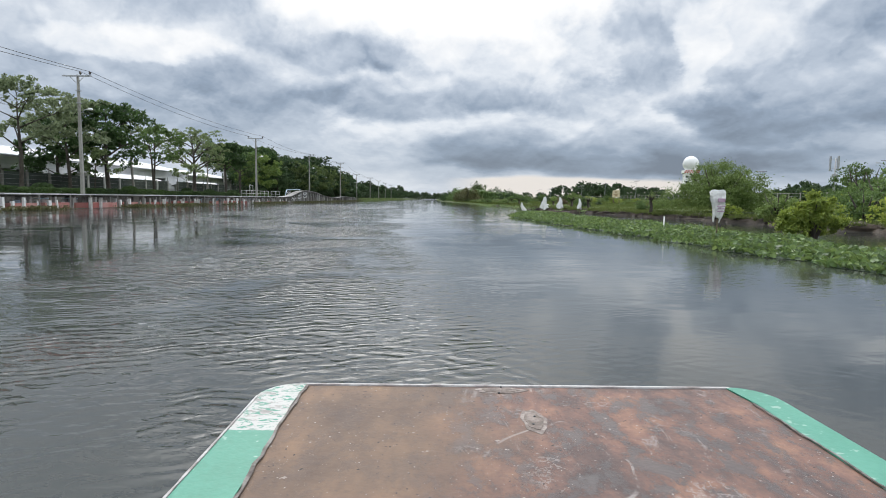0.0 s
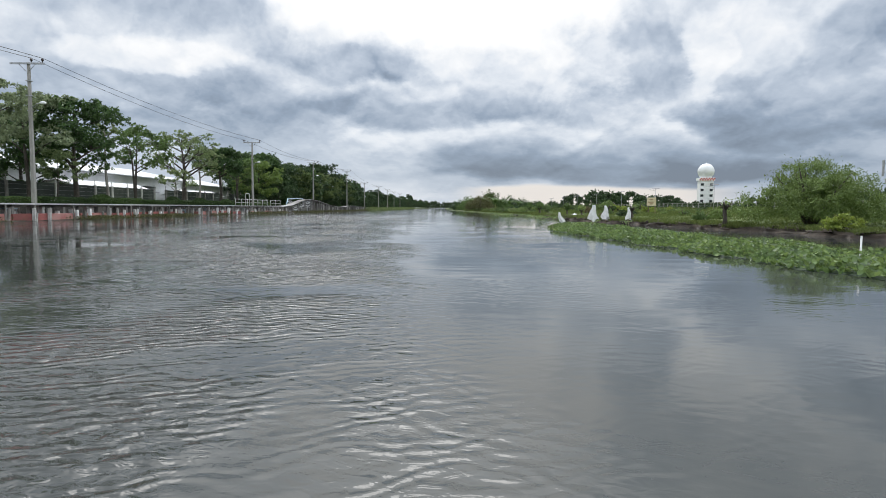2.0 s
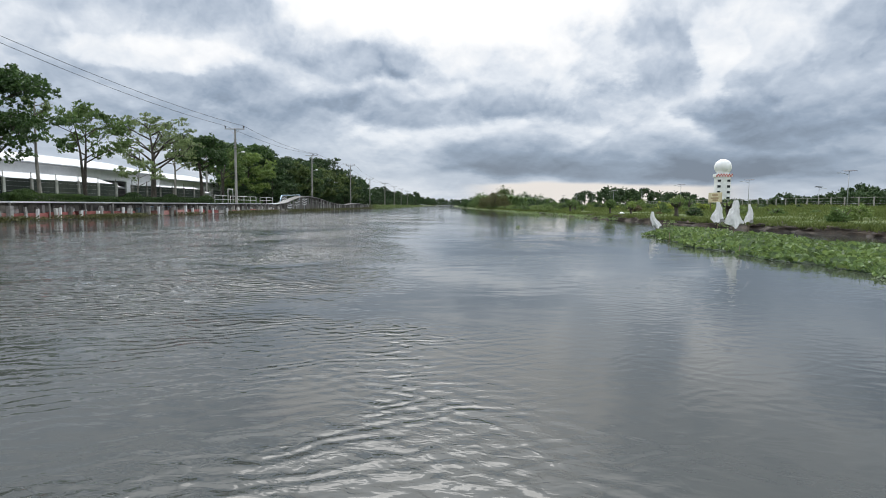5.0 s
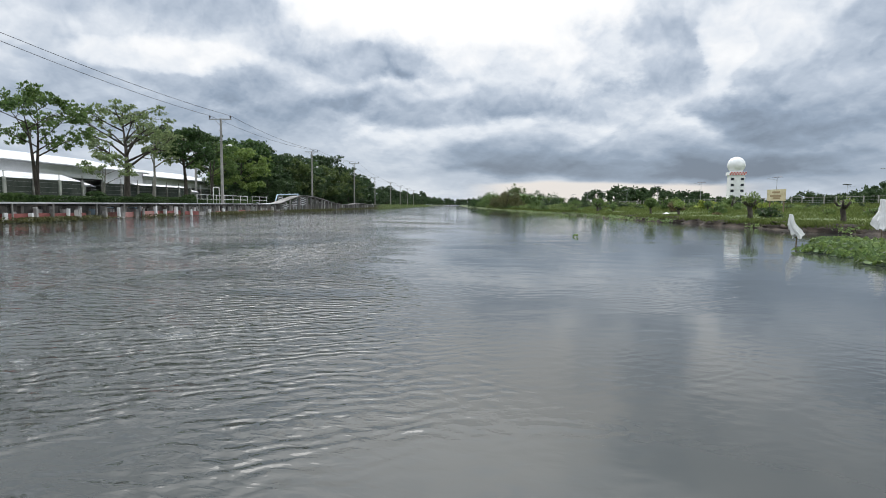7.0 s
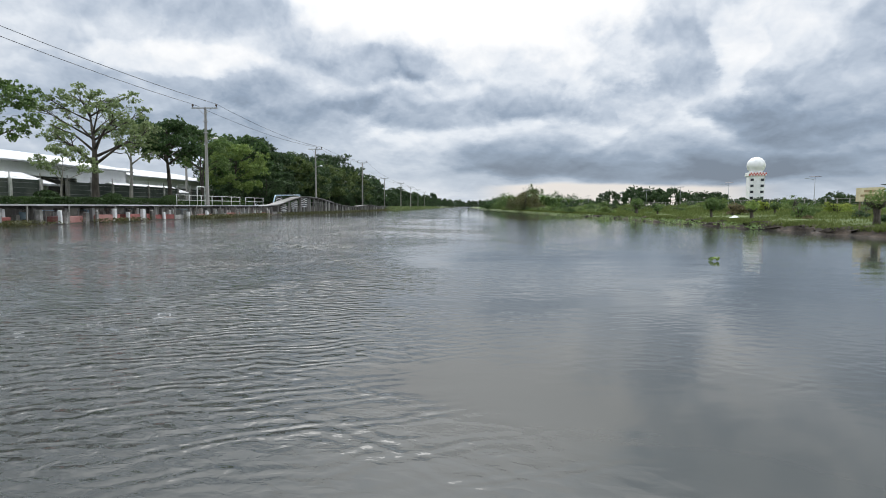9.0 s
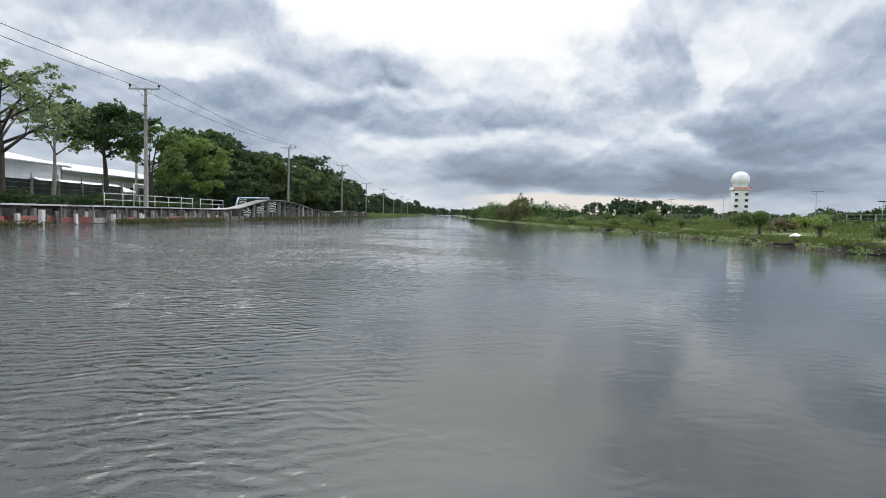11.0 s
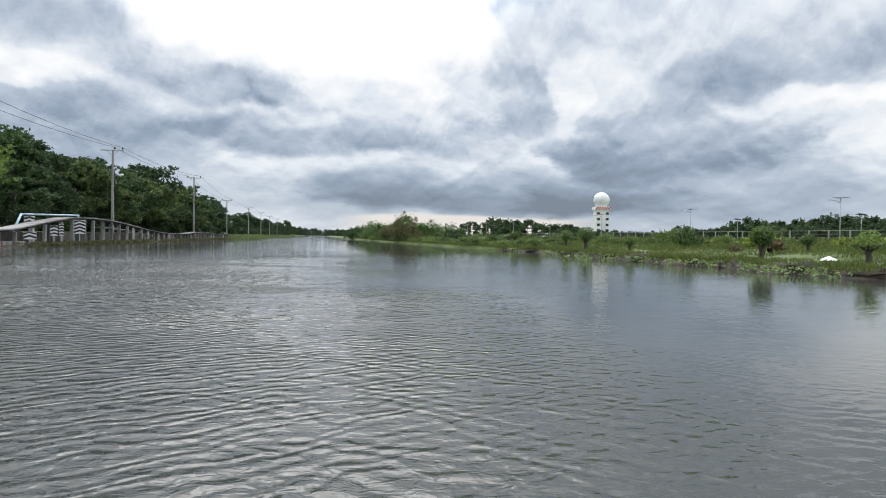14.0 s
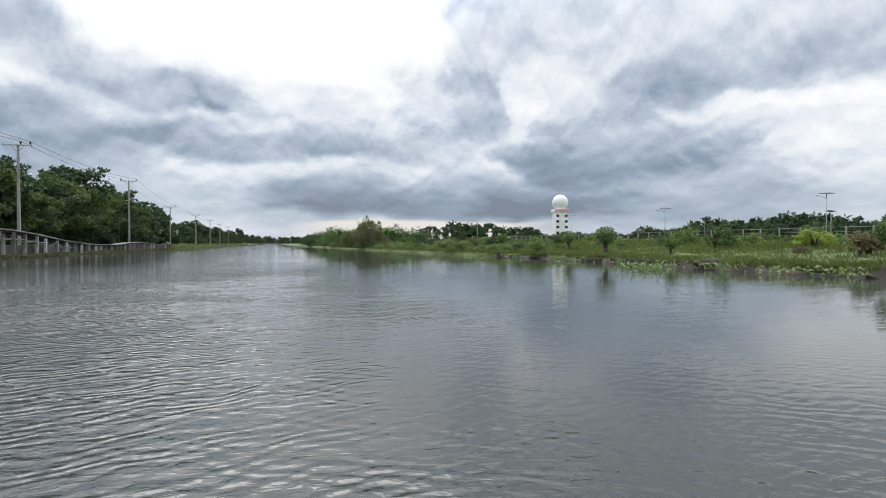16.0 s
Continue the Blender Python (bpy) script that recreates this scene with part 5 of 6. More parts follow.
bushes = {
    "shade": make_bush("bush", 2.6, 1.6, LEAF_WOOD, 2600, 0.15, 60, "shady green undergrowth below the trees", (-32, 103, 1.0)),
    "green": make_bush("bush", 2.4, 1.5, LEAF_MID, 2600, 0.14, 61, "low green bush in the meadow", (22, 96, 0.8)),
    "pale": make_bush("bush", 2.8, 1.7, LEAF_WILLOW, 2800, 0.15, 62, "straggly light green bush in the meadow", (26, 104, 0.85)),
    "bright": make_bush("bush", 2.2, 1.3, LEAF_LIGHT, 2400, 0.13, 63, "bright yellow-green bush in the meadow", (25.5, 92, 0.85)),
    "dry": make_bush("bush", 1.6, 0.8, DRY, 1200, 0.14, 64, "dry brown scrub in the grass", (19, 84, 0.7)),
}
rg = np.random.default_rng(66)
# undergrowth below the wood on the left bank
for i in range(64):
    y = 104 + i * 1.75
    s = float(rg.uniform(1.1, 2.0))
    copy_thing(bushes["shade"], pose(-30.6 - 5.5 * rg.random(), y, 1.0, 0, 0, float(rg.uniform(0, 360))) @ Matrix.Diagonal((s, s, s * 0.9, 1)))["label"] = "shady green undergrowth below the trees"
for i in range(40):
    y = 216 + i * 8.0
    s = float(rg.uniform(1.6, 2.6))
    copy_thing(bushes["shade"], pose(-31.5 - 6 * rg.random(), y, 0.9, 0, 0, float(rg.uniform(0, 360))) @ Matrix.Diagonal((s, s, s * 0.9, 1)))["label"] = "green scrub along the far bank"
for i in range(156):
    y = 84 + 150 * rg.random() ** 1.1
    d = 4 + (50 if y > 150 else 26) * rg.random()
    if y < 108 and d < 12:
        d += 12
    k = ("green", "pale", "green", "bright", "shade", "green", "pale", "dry")[int(rg.integers(0, 8))]
    s = float(rg.uniform(0.55, 1.25)) * (0.75 + (y - 84) / 190)
    ob = copy_thing(bushes[k], pose(bank_right(y) + d, y, meadow_height(d) - 0.05, 0, 0, float(rg.uniform(0, 360))) @ Matrix.Diagonal((s, s, s * float(rg.uniform(0.5, 0.85)), 1)))
for i in range(34):
    y = 104 + i * 4.3
    k = ("pale", "green")[i % 2]
    s = float(rg.uniform(0.5, 0.95))
    copy_thing(bushes[k], pose(bank_right(y) + rg.uniform(0.9, 3.0), y, 0.3, 0, 0, float(rg.uniform(0, 360))) @ Matrix.Diagonal((s, s, s * 0.8, 1)))
for i in range(34):
    y = 44 + 70 * rg.random()
    d = 4.5 + 26 * rg.random() ** 1.3
    k = ("green", "shade", "pale", "green", "dry", "shade")[int(rg.integers(0, 6))]
    s = float(rg.uniform(0.25, 0.6))
    copy_thing(bushes[k], pose(bank_right(y) + d, y, meadow_height(d) - 0.05, 0, 0, float(rg.uniform(0, 360))) @ Matrix.Diagonal((s * 1.3, s * 1.3, s * 0.8, 1)))
for x, y, k, s in ((30, 58, "pale", 0.8), (36, 66, "green", 0.9), (27, 84, "bright", 1.0), (33, 92, "bright", 0.9), (29.5, 95, "green", 1.2), (20.5, 88.5, "dry", 0.6), (24, 82, "green", 0.5), (18.5, 74.5, "green", 0.7), (17.0, 71.0, "dry", 0.5), (22, 66, "pale", 0.4),
                   (18.5, 49.5, "green", 0.6), (21, 52, "pale", 0.7), (17.5, 33.5, "bright", 0.8), (18.2, 29.5, "pale", 0.9), (19.0, 24.5, "green", 1.1), (21, 27.5, "bright", 1.0), (26, 30, "green", 1.6), (29, 34, "pale", 1.5), (24, 44, "green", 1.3), (33, 40, "green", 1.6)):
    copy_thing(bushes[k], pose(x, y, meadow_height(max(0.5, x - bank_right(y))) - 0.03, 0, 0, x * 31 + y * 7) @ Matrix.Diagonal((s, s, s, 1)))

make_bush("bush", 7.2, 3.4, LEAF_WILLOW, 30000, 0.19, 71, "large feathery willow-like bush on the bank", (20.0, 39.5, 0.55), 14, 34, slim=0.22, droop=0.5)
make_bush("bush", 1.95, 1.5, LEAF_LIGHT, 9000, 0.12, 72, "rounded yellow-green bush at the water's edge", (11.7, 17.2, 0.05), 5, 16, slim=0.4, droop=0.4)
make_bush("bush", 3.0, 1.8, LEAF_LIGHT, 5200, 0.14, 73, "yellow-green bush behind the earth bank", (17.9, 20.2, 0.4), 7, 16, slim=0.4)
make_bush("bush", 5.5, 3.3, LEAF_MID, 8000, 0.17, 74, "tall green scrub on the bank", (29.0, 38.0, 0.7), 12, 24)
make_bush("bush", 6.0, 2.6, LEAF_MID, 8000, 0.17, 75, "broad green scrub on the bank", (25.0, 31.0, 0.6), 12, 24)
make_bush("bush", 7.0, 2.6, LEAF_WILLOW, 8000, 0.18, 76, "broad light green scrub on the bank", (35.0, 36.0, 0.7), 12, 26)
make_bush("bush", 8.0, 4.9, OLIVE, 13000, 0.22, 77, "olive-brown bush at the water's edge", (8.8, 163.0, 0.15), 12, 32)
make_bush("bush", 10.0, 3.6, LEAF_MID, 9000, 0.28, 78, "thick green scrub on the far bank", (14.5, 172.0, 0.3), 12, 26)
make_bush("bush", 13.0, 3.4, LEAF_DARK, 8000, 0.3, 79, "dark green scrub on the far bank", (23, 186.0, 0.3), 12, 26)
make_bush("bush", 12.0, 4.4, LEAF_MID, 9000, 0.3, 81, "thick green scrub on the far bank", (9.6, 206.0, 0.2), 12, 26)
make_bush("bush", 13.0, 4.6, LEAF_DARK, 8000, 0.3, 82, "dark green scrub on the far bank", (8.0, 240.0, 0.2), 12, 26)
make_bush("bush", 9.5, 7.4, LEAF_OLIVE_WOOD, 13000, 0.28, 83, "tall green thicket among the scrub on the bank", (14.6, 194.0, 0.3), 14, 34)
make_bush("bush", 10.0, 5.0, LEAF_MID, 11000, 0.28, 84, "tall green thicket among the scrub on the bank", (8.8, 210.0, 0.3), 14, 30)
make_bush("bush", 10.0, 4.8, LEAF_DARK, 11000, 0.28, 85, "dark green thicket among the scrub on the bank", (20.5, 194.0, 0.3), 14, 30)


def make_banana(at, h, seed):
    rg = np.random.default_rng(seed)
    top = thing("banana_plant", at, "banana plant with long ragged leaves on the bank", "banana plant", "banana plants")
    part("stem", tube(bmesh.new(), [(0, 0, -0.1), (0.05, 0, h * 0.45)], [0.16, 0.1], 8), LEAF_WILLOW, top)
    for k in range(8):
        a, out = k * 2.4 + rg.uniform(-0.3, 0.3), h * rg.uniform(0.28, 0.5)
        rise = h * rg.uniform(0.35, 0.6)
        bm = bmesh.new()
        prev = None
        for s in np.linspace(0, 1, 7):
            c = Vector((math.cos(a) * out * s, math.sin(a) * out * s, h * 0.42 + rise * (s * 1.5 - s * s * 1.15)))
            w = 0.30 * math.sin(math.pi * min(1, s * 0.9 + 0.08)) * h / 4
            side = Vector((-math.sin(a), math.cos(a), 0))
            line = [bm.verts.new(c - side * w + Vector((0, 0, -0.12 * w))), bm.verts.new(c), bm.verts.new(c + side * w + Vector((0, 0, -0.12 * w)))]
            if prev:
                for q in range(2):
                    bm.faces.new((prev[q], prev[q + 1], line[q + 1], line[q]))
            prev = line
        part("leaf", bm, LEAF_MID, top)


for i, (x, y, h) in enumerate(((13.9, 169, 5.4), (16.2, 172, 4.8), (10.6, 178, 5.4), (8.2, 196, 6.0), (9.5, 190, 5.2), (18.5, 174, 4.6), (22.0, 180, 4.4), (12.0, 184, 6.0), (26, 184, 4.2))):
    make_banana((x, y, 0.35), h, 300 + i)


def make_stump(at, h, r, leaf, count, seed, label, spread=0.7, lift=0.25):
    """A pollarded trunk with knobbly stubs and a tuft of new shoots."""
    rg = np.random.default_rng(seed)
    top = thing("pollarded_tree", at, label, "tree", "pollarded trees on the bank")
    bm = tube(bmesh.new(), [(0, 0, -0.25), (0.02, 0, h * 0.3), (-0.03, 0.02, h * 0.7), (0.02, 0, h)], [r * 0.85, r * 0.62, r * 0.62, r * 0.72], 9)
    for k in range(5):
        a = k * 1.26 + rg.uniform(-0.3, 0.3)
        tube(bm, [(0, 0, h * 0.72), (math.cos(a) * r * 1.4, math.sin(a) * r * 1.4, h * 0.95), (math.cos(a) * r * 2.2, math.sin(a) * r * 2.2, h * (1.1 + 0.15 * rg.random()))], [r * 0.42, r * 0.32, r * 0.2], 6)
    part("trunk", bm, BARK, top)
    if count:
        d = rg.normal(size=(count, 3))
        d /= np.linalg.norm(d, axis=1)[:, None]
        spots = d * (spread * rg.random((count, 1)) ** 0.4) * (1, 1, 0.85) + (0, 0, h + lift)
        part("tuft", leaves_mesh("tuft", spots, 0.15, rg, 0.0, 0.4), leaf, top)


for args in (((15.6, 40.4, 0.45), 1.0, 0.17, LEAF_WILLOW, 60, 1, "bare pollarded trunk on the bank", 0.4, 0.1),
             ((15.3, 62.9, 0.5), 0.85, 0.22, LEAF_WILLOW, 420, 2, "pollarded trunk with a tuft of yellow-green shoots", 0.55, 0.25),
             ((15.9, 75.6, 0.42), 0.6, 0.18, LEAF_LIME, 420, 3, "pollarded trunk with a tuft of yellow-green shoots", 0.5, 0.25),
             ((15.2, 80.4, 0.45), 0.7, 0.15, LEAF_MID, 1300, 4, "pollarded tree with a full bushy head", 0.56, 0.3),
             ((14.8, 91.5, 0.45), 0.5, 0.12, LEAF_MID, 380, 5, "small pollarded tree on the bank", 0.4, 0.1),
             ((14.5, 97.3, 0.45), 0.85, 0.24, LEAF_MID, 1100, 6, "pollarded tree with a full bushy head", 0.7, 0.25),
             ((18.5, 84.0, 0.6), 0.55, 0.15, DRY, 300, 7, "low pollarded tree with brownish shoots", 0.42, 0.1),
             ((22.5, 85.0, 0.75), 0.5, 0.15, LEAF_MID, 420, 8, "low pollarded tree with green shoots", 0.45, 0.1),
             ((14.6, 53.5, 0.45), 0.8, 0.17, LEAF_WILLOW, 90, 9, "leaning pollarded stump on the bank", 0.4, 0.1),
             ((17.3, 107.0, 0.55), 0.8, 0.2, LEAF_MID, 800, 10, "pollarded tree with green shoots", 0.6, 0.2),
             ((16.0, 118.0, 0.55), 0.8, 0.2, LEAF_MID, 800, 11, "pollarded tree with green shoots", 0.6, 0.2)):
    make_stump(*args)


# white sacks on sticks, among the water plants
def make_sack(at, h, w, seed, label, tilt=0.0, printed=False, spin=0.0, foot=0.6):
    rg = np.random.default_rng(seed)
    top = thing("sack_on_stick", at, label, "sack", "white sacks on sticks")
    bm = bmesh.new()
    rings, sides = 11, 18
    prev = None
    for i in range(rings):
        s = i / (rings - 1)
        if printed:
            rad = w * 0.5 * (0.42 + 0.66 * min(1, s * 1.5)) * (0.8 if i == rings - 1 else 1)
        else:
            rad = w * 0.5 * (1.05 - 0.80 * s ** 0.9) + 0.01
        line = []
        for k in range(sides):
            a = 2 * math.pi * k / sides
            fold = 1 + (0.10 if printed else 0.30 * (1 - 0.5 * s)) * math.sin(4 * a + seed + 1.5 * s) + 0.12 * math.sin(9 * a + 2.3 * seed - 3 * s) + 0.06 * rg.normal()
            hem = (0.10 * math.sin(2 * a + seed) + 0.05 * math.sin(5 * a)) * h * (1 - s) ** 2
            line.append(bm.verts.new((math.cos(a) * rad * fold + tilt * h * s + 0.03 * math.sin(7 * s + seed), math.sin(a) * rad * fold * 0.5, foot + h * s + hem + 0.012 * rg.normal())))
        if prev:
            for k in range(sides):
                bm.faces.new((prev[k], prev[(k + 1) % sides], line[(k + 1) % sides], line[k]))
        prev = line
    bm.faces.new(prev)
    top.matrix_world = pose(*at, 0, 0, spin)
    body = part("sack", bm, SACK, top)
    part("stick", tube(bmesh.new(), [(0, 0, -0.6), (0.01, 0, foot), (tilt * h * 0.9, 0, foot + h * 0.9)], 0.018, 6), STICK, top)
    if printed:
        for k, (zz, ww, hh) in enumerate(((0.52, 0.22, 0.10), (0.36, 0.26, 0.03), (0.29, 0.20, 0.03), (0.22, 0.22, 0.03))):
            part("print_mark", boxes((-ww / 2, ww / 2, -w * 0.335, -w * 0.30, foot + zz - hh / 2, foot + zz + hh / 2), bevel=0.004), SACK_PRINT, body, "faded purple print")


make_sack((6.95, 44.1, 0), 0.62, 0.30, 1, "white sack drooping from a leaning stick", -0.35, foot=0.28)
make_sack((7.45, 38.5, 0), 0.80, 0.44, 2, "white sack tied over a stick among water plants", 0.05, foot=0.55)
make_sack((10.0, 45.0, 0), 0.84, 0.44, 3, "white sack tied over a stick among water plants", 0.0, foot=0.52)
make_sack((11.75, 45.7, 0), 0.80, 0.34, 4, "narrow white sack tied over a stick", 0.02, foot=0.48)
make_sack((7.75, 15.3, 0), 0.80, 0.44, 5, "large white sack with faded purple print on a stick", 0.0, True, 12, 0.66)
top = thing("marker_post", (8.05, 19.6, 0), "short white plastic marker post in the water plants", "post")
part("tube", tube(bmesh.new(), [(0, 0, -0.5), (0, 0, 0.60)], 0.019, 8), WHITE, top)
part("cap", tube(bmesh.new(), [(0, 0, 0.60), (0, 0, 0.62)], [0.024, 0.02], 8), WHITE, top)
for i, (x, y, h) in enumerate(((5.15, 38.0, 0.30), (4.95, 33.2, 0.22), (5.5, 29.2, 0.2))):
    ob = part("bamboo_stake", tube(bmesh.new(), [(x, y, -0.6), (x + 0.02, y, h)], [0.012, 0.009], 6), STICK)
    tagged(ob, "thin bamboo stake standing in the water", "stake", "bamboo stakes")

# white cloth left on the bank
bm = bmesh.new()
bmesh.ops.create_grid(bm, x_segments=14, y_segments=10, size=0.5, matrix=Matrix.Diagonal((1.5, 1.0, 1, 1)))
for v in bm.verts:
    v.co.z = 0.05 + 0.17 * math.exp(-((v.co.x + 0.25) ** 2 + v.co.y ** 2) * 7) + 0.03 * noise.noise(v.co * 6) - 0.04 * (abs(v.co.x) > 0.6)
cloth = part("white_cloth", bm, SACK)
cloth.matrix_world = pose(15.5, 77.0, 0.40, 0, 0, 40) @ Matrix.Diagonal((0.68, 0.55, 0.9, 1))
tagged(cloth, "crumpled white cloth lying on the bank", "cloth")


def make_notice(at, turn):
    top = thing("notice_board", at, "faded cream notice board on two posts in the meadow", "sign", turn=turn)
    board = part("board", boxes((-1.25, 1.25, -0.03, 0.03, 0.8, 1.8), bevel=0.01), BOARD, top)
    for x in (-0.95, 0.95):
        part("post", boxes((x - 0.05, x + 0.05, 0.03, 0.11, -0.5, 1.75)), STICK, top)
    for z, a, b in ((1.56, -0.5, 0.55), (1.24, -0.8, 0.7), (1.04, -0.4, 0.6)):
        part("lettering", boxes((a, b, -0.036, -0.031, z - 0.09, z + 0.07)), BOARD_TEXT, board, "unreadable brown lettering")


make_notice((24.9, 77.3, 0.85), -86)


# fence and solar lamps along the road behind the meadow
def make_field_fence():
    top = thing("field_fence", (66, 60, 1.05), "long wire fence with pale posts behind the meadow", "fence")
    bm = boxes((-0.075, 0.075, -0.075, 0.075, -0.2, 2.1), bevel=0.015)
    me = bpy.data.meshes.new("post")
    bm.to_mesh(me)
    bm.free()
    me.materials.append(POLE)
    for k in range(62):
        ob = new("post", me)
        ob.parent, ob.matrix_basis = top, pose(0, k * 3.4, 0, ((k * 37) % 7 - 3) * 0.7, 0, 0)
    for z, r in ((2.0, 0.032), (1.4, 0.012), (1.0, 0.012), (0.6, 0.012)):
        part("rail" if z > 1.9 else "fence_wire", tube(bmesh.new(), [(0.1, y, z) for y in np.linspace(0, 207, 10)], r, 5), POLE if z > 1.9 else GALV, top)


make_field_fence()


def make_solar_lamp(at, h=7.5, turn=0.0):
    top = thing("solar_street_lamp", at, "tall solar street lamp with a tilted panel", "street lamp", "solar lamps along the road", turn=turn)
    part("pole", tube(bmesh.new(), [(0, 0, -0.1), (0, 0, h * 0.5), (0, 0, h)], [0.10, 0.075, 0.055], 8), GALV, top)
    part("base_plate", boxes((-0.2, 0.2, -0.2, 0.2, 0.0, 0.04)), GALV, top)
    bm = boxes((-1.15, 1.15, -0.55, 0.55, -0.03, 0.03), bevel=0.01)
    bmesh.ops.transform(bm, matrix=pose(0.1, 0, h + 0.12, 10, -4, 0), verts=bm.verts)
    part("solar_panel", bm, PANEL, top, "dark solar panel")
    arm = part("arm", tube(bmesh.new(), [(0, 0, h - 0.75), (-0.9, 0, h - 0.45), (-1.7, 0, h - 0.32)], 0.04, 6), GALV, top)
    part("lamp_head", boxes((-2.35, -1.65, -0.14, 0.14, h - 0.38, h - 0.27), bevel=0.03), GALV, arm)


for i, (x, y) in enumerate(((77.1, 95.0), (77.1, 133.0), (78.2, 172.5), (74.0, 207.0), (74, 245), (74, 284), (74, 324), (75, 366), (76, 410))):
    make_solar_lamp((x, y, 1.1), 7.5)
for i, (x, y) in enumerate(((118, 205), (118, 165))):
    make_solar_lamp((x, y, 1.1), 7.0, 180)


def make_mast(at):
    top = thing("antenna_mast", at, "steel antenna mast with panel antennas", "mast")
    part("mast_pole", tube(bmesh.new(), [(0, 0, -0.1), (0, 0, 7.9)], [0.22, 0.13], 8), GALV, top)
    for k in range(3):
        a = k * 2.094 + 0.4
        x, y = 0.75 * math.cos(a), 0.75 * math.sin(a)
        part("antenna", boxes((x - 0.14, x + 0.14, y - 0.10, y + 0.10, 5.7, 8.2), bevel=0.03), GALV, top)
        for z in (6.2, 7.6):
            part("bracket", tube(bmesh.new(), [(0, 0, z), (x, y, z)], 0.04, 5), GALV, top)
    part("junction_box", boxes((-0.35, 0.35, -0.3, 0.3, 4.6, 5.2), bevel=0.03), GALV, top)


make_mast((67.5, 94.5, 1.05))


# ---------------- the boat's foredeck ----------------
def deck_material():
    m = bpy.data.materials.new("worn_foredeck")
    m.use_nodes = True
    n = Nodes(m.node_tree)
    n.nodes.clear()
    out, shade = n.add("ShaderNodeOutputMaterial"), n.add("ShaderNodeBsdfPrincipled")
    n.links.new(shade.outputs[0], out.inputs[0])
    place = n.add("ShaderNodeTexCoord").outputs["Object"]
    drawn = n.vec("MULTIPLY", place, (1.0, 0.62, 1.0))
    side = n.add("ShaderNodeSeparateXYZ")
    n.put(side.inputs[0], place)
    worn = n.smooth(n.math("MULTIPLY_ADD", n.noise(place, 4.0, 4.0), 0.3, side.outputs[0]), 0.05, 0.5)
    plain = n.ramp(n.noise(drawn, 5.0, 8.0, 0.65), ((0.32, (0.082, 0.054, 0.040)), (0.5, (0.128, 0.084, 0.058)), (0.66, (0.188, 0.116, 0.072))))
    red = n.ramp(n.noise(drawn, 7.0, 10.0, 0.72), ((0.30, (0.052, 0.038, 0.037)), (0.43, (0.092, 0.058, 0.050)), (0.54, (0.158, 0.085, 0.064)), (0.68, (0.255, 0.138, 0.088))))
    colour = n.mix(worn, plain, red)
    stain = n.math("MULTIPLY", n.smooth(n.noise(drawn, 13.0, 10.0, 0.75), 0.48, 0.58), n.math("MULTIPLY_ADD", worn, 0.72, 0.28))
    colour = n.mix(n.math("MULTIPLY", stain, 0.85), colour, (0.046, 0.038, 0.038))
    scuff = n.math("MULTIPLY", n.smooth(n.noise(n.vec("MULTIPLY", place, (3.2, 0.9, 1)), 5.0, 10.0, 0.75, 0.8), 0.60, 0.68), worn)
    colour = n.mix(n.math("MULTIPLY", scuff, 0.6), colour, (0.26, 0.225, 0.21))
    # long pale scratches and the rims of old water stains
    bow = n.noise(n.vec("MULTIPLY", place, (1.0, 0.35, 1)), 3.2, 3.0, 0.5, 0.6)
    line = n.smooth(n.math("ABSOLUTE", n.math("SUBTRACT", bow, 0.5)), 0.010, 0.003)
    line = n.math("MULTIPLY", line, n.math("MULTIPLY", n.smooth(n.noise(place, 9.0, 4.0), 0.50, 0.60), worn))
    colour = n.mix(n.math("MULTIPLY", line, 0.75), colour, (0.30, 0.27, 0.25))
    crust = n.math("MULTIPLY", n.smooth(n.noise(place, 6.0, 3.0), 0.56, 0.64), n.smooth(n.math("ABSOLUTE", n.math("SUBTRACT", n.noise(place, 24.0, 5.0, 0.65), 0.5)), 0.030, 0.012))
    colour = n.mix(n.math("MULTIPLY", n.math("MULTIPLY", crust, worn), 0.6), colour, (0.27, 0.24, 0.22))
    pits = n.smooth(n.noise(place, 70.0, 2.0), 0.70, 0.73)
    colour = n.mix(pits, colour, (0.022, 0.018, 0.017))
    grime = n.smooth(n.noise(place, 45.0, 6.0, 0.75), 0.5, 0.68)
    colour = n.mix(n.math("MULTIPLY", grime, 0.38), colour, (0.085, 0.064, 0.058))
    specks = n.math("MAXIMUM", n.smooth(n.noise(place, 110.0, 1.0), 0.72, 0.75), n.math("MULTIPLY", n.smooth(n.noise(place, 48.0, 2.0), 0.72, 0.75), 0.7))
    colour = n.mix(specks, colour, (0.30, 0.265, 0.24))
    n.put(shade.inputs["Base Color"], colour)
    n.put(shade.inputs["Roughness"], n.smooth(stain, 0.0, 1.0, 0.78, 0.55))
    relief = n.add("ShaderNodeBump")
    relief.inputs["Strength"].default_value, relief.inputs["Distance"].default_value = 0.35, 0.006
    n.put(relief.inputs["Height"], n.math("ADD", n.noise(place, 60.0, 4.0), stain))
    n.links.new(relief.outputs[0], shade.inputs["Normal"])
    return m


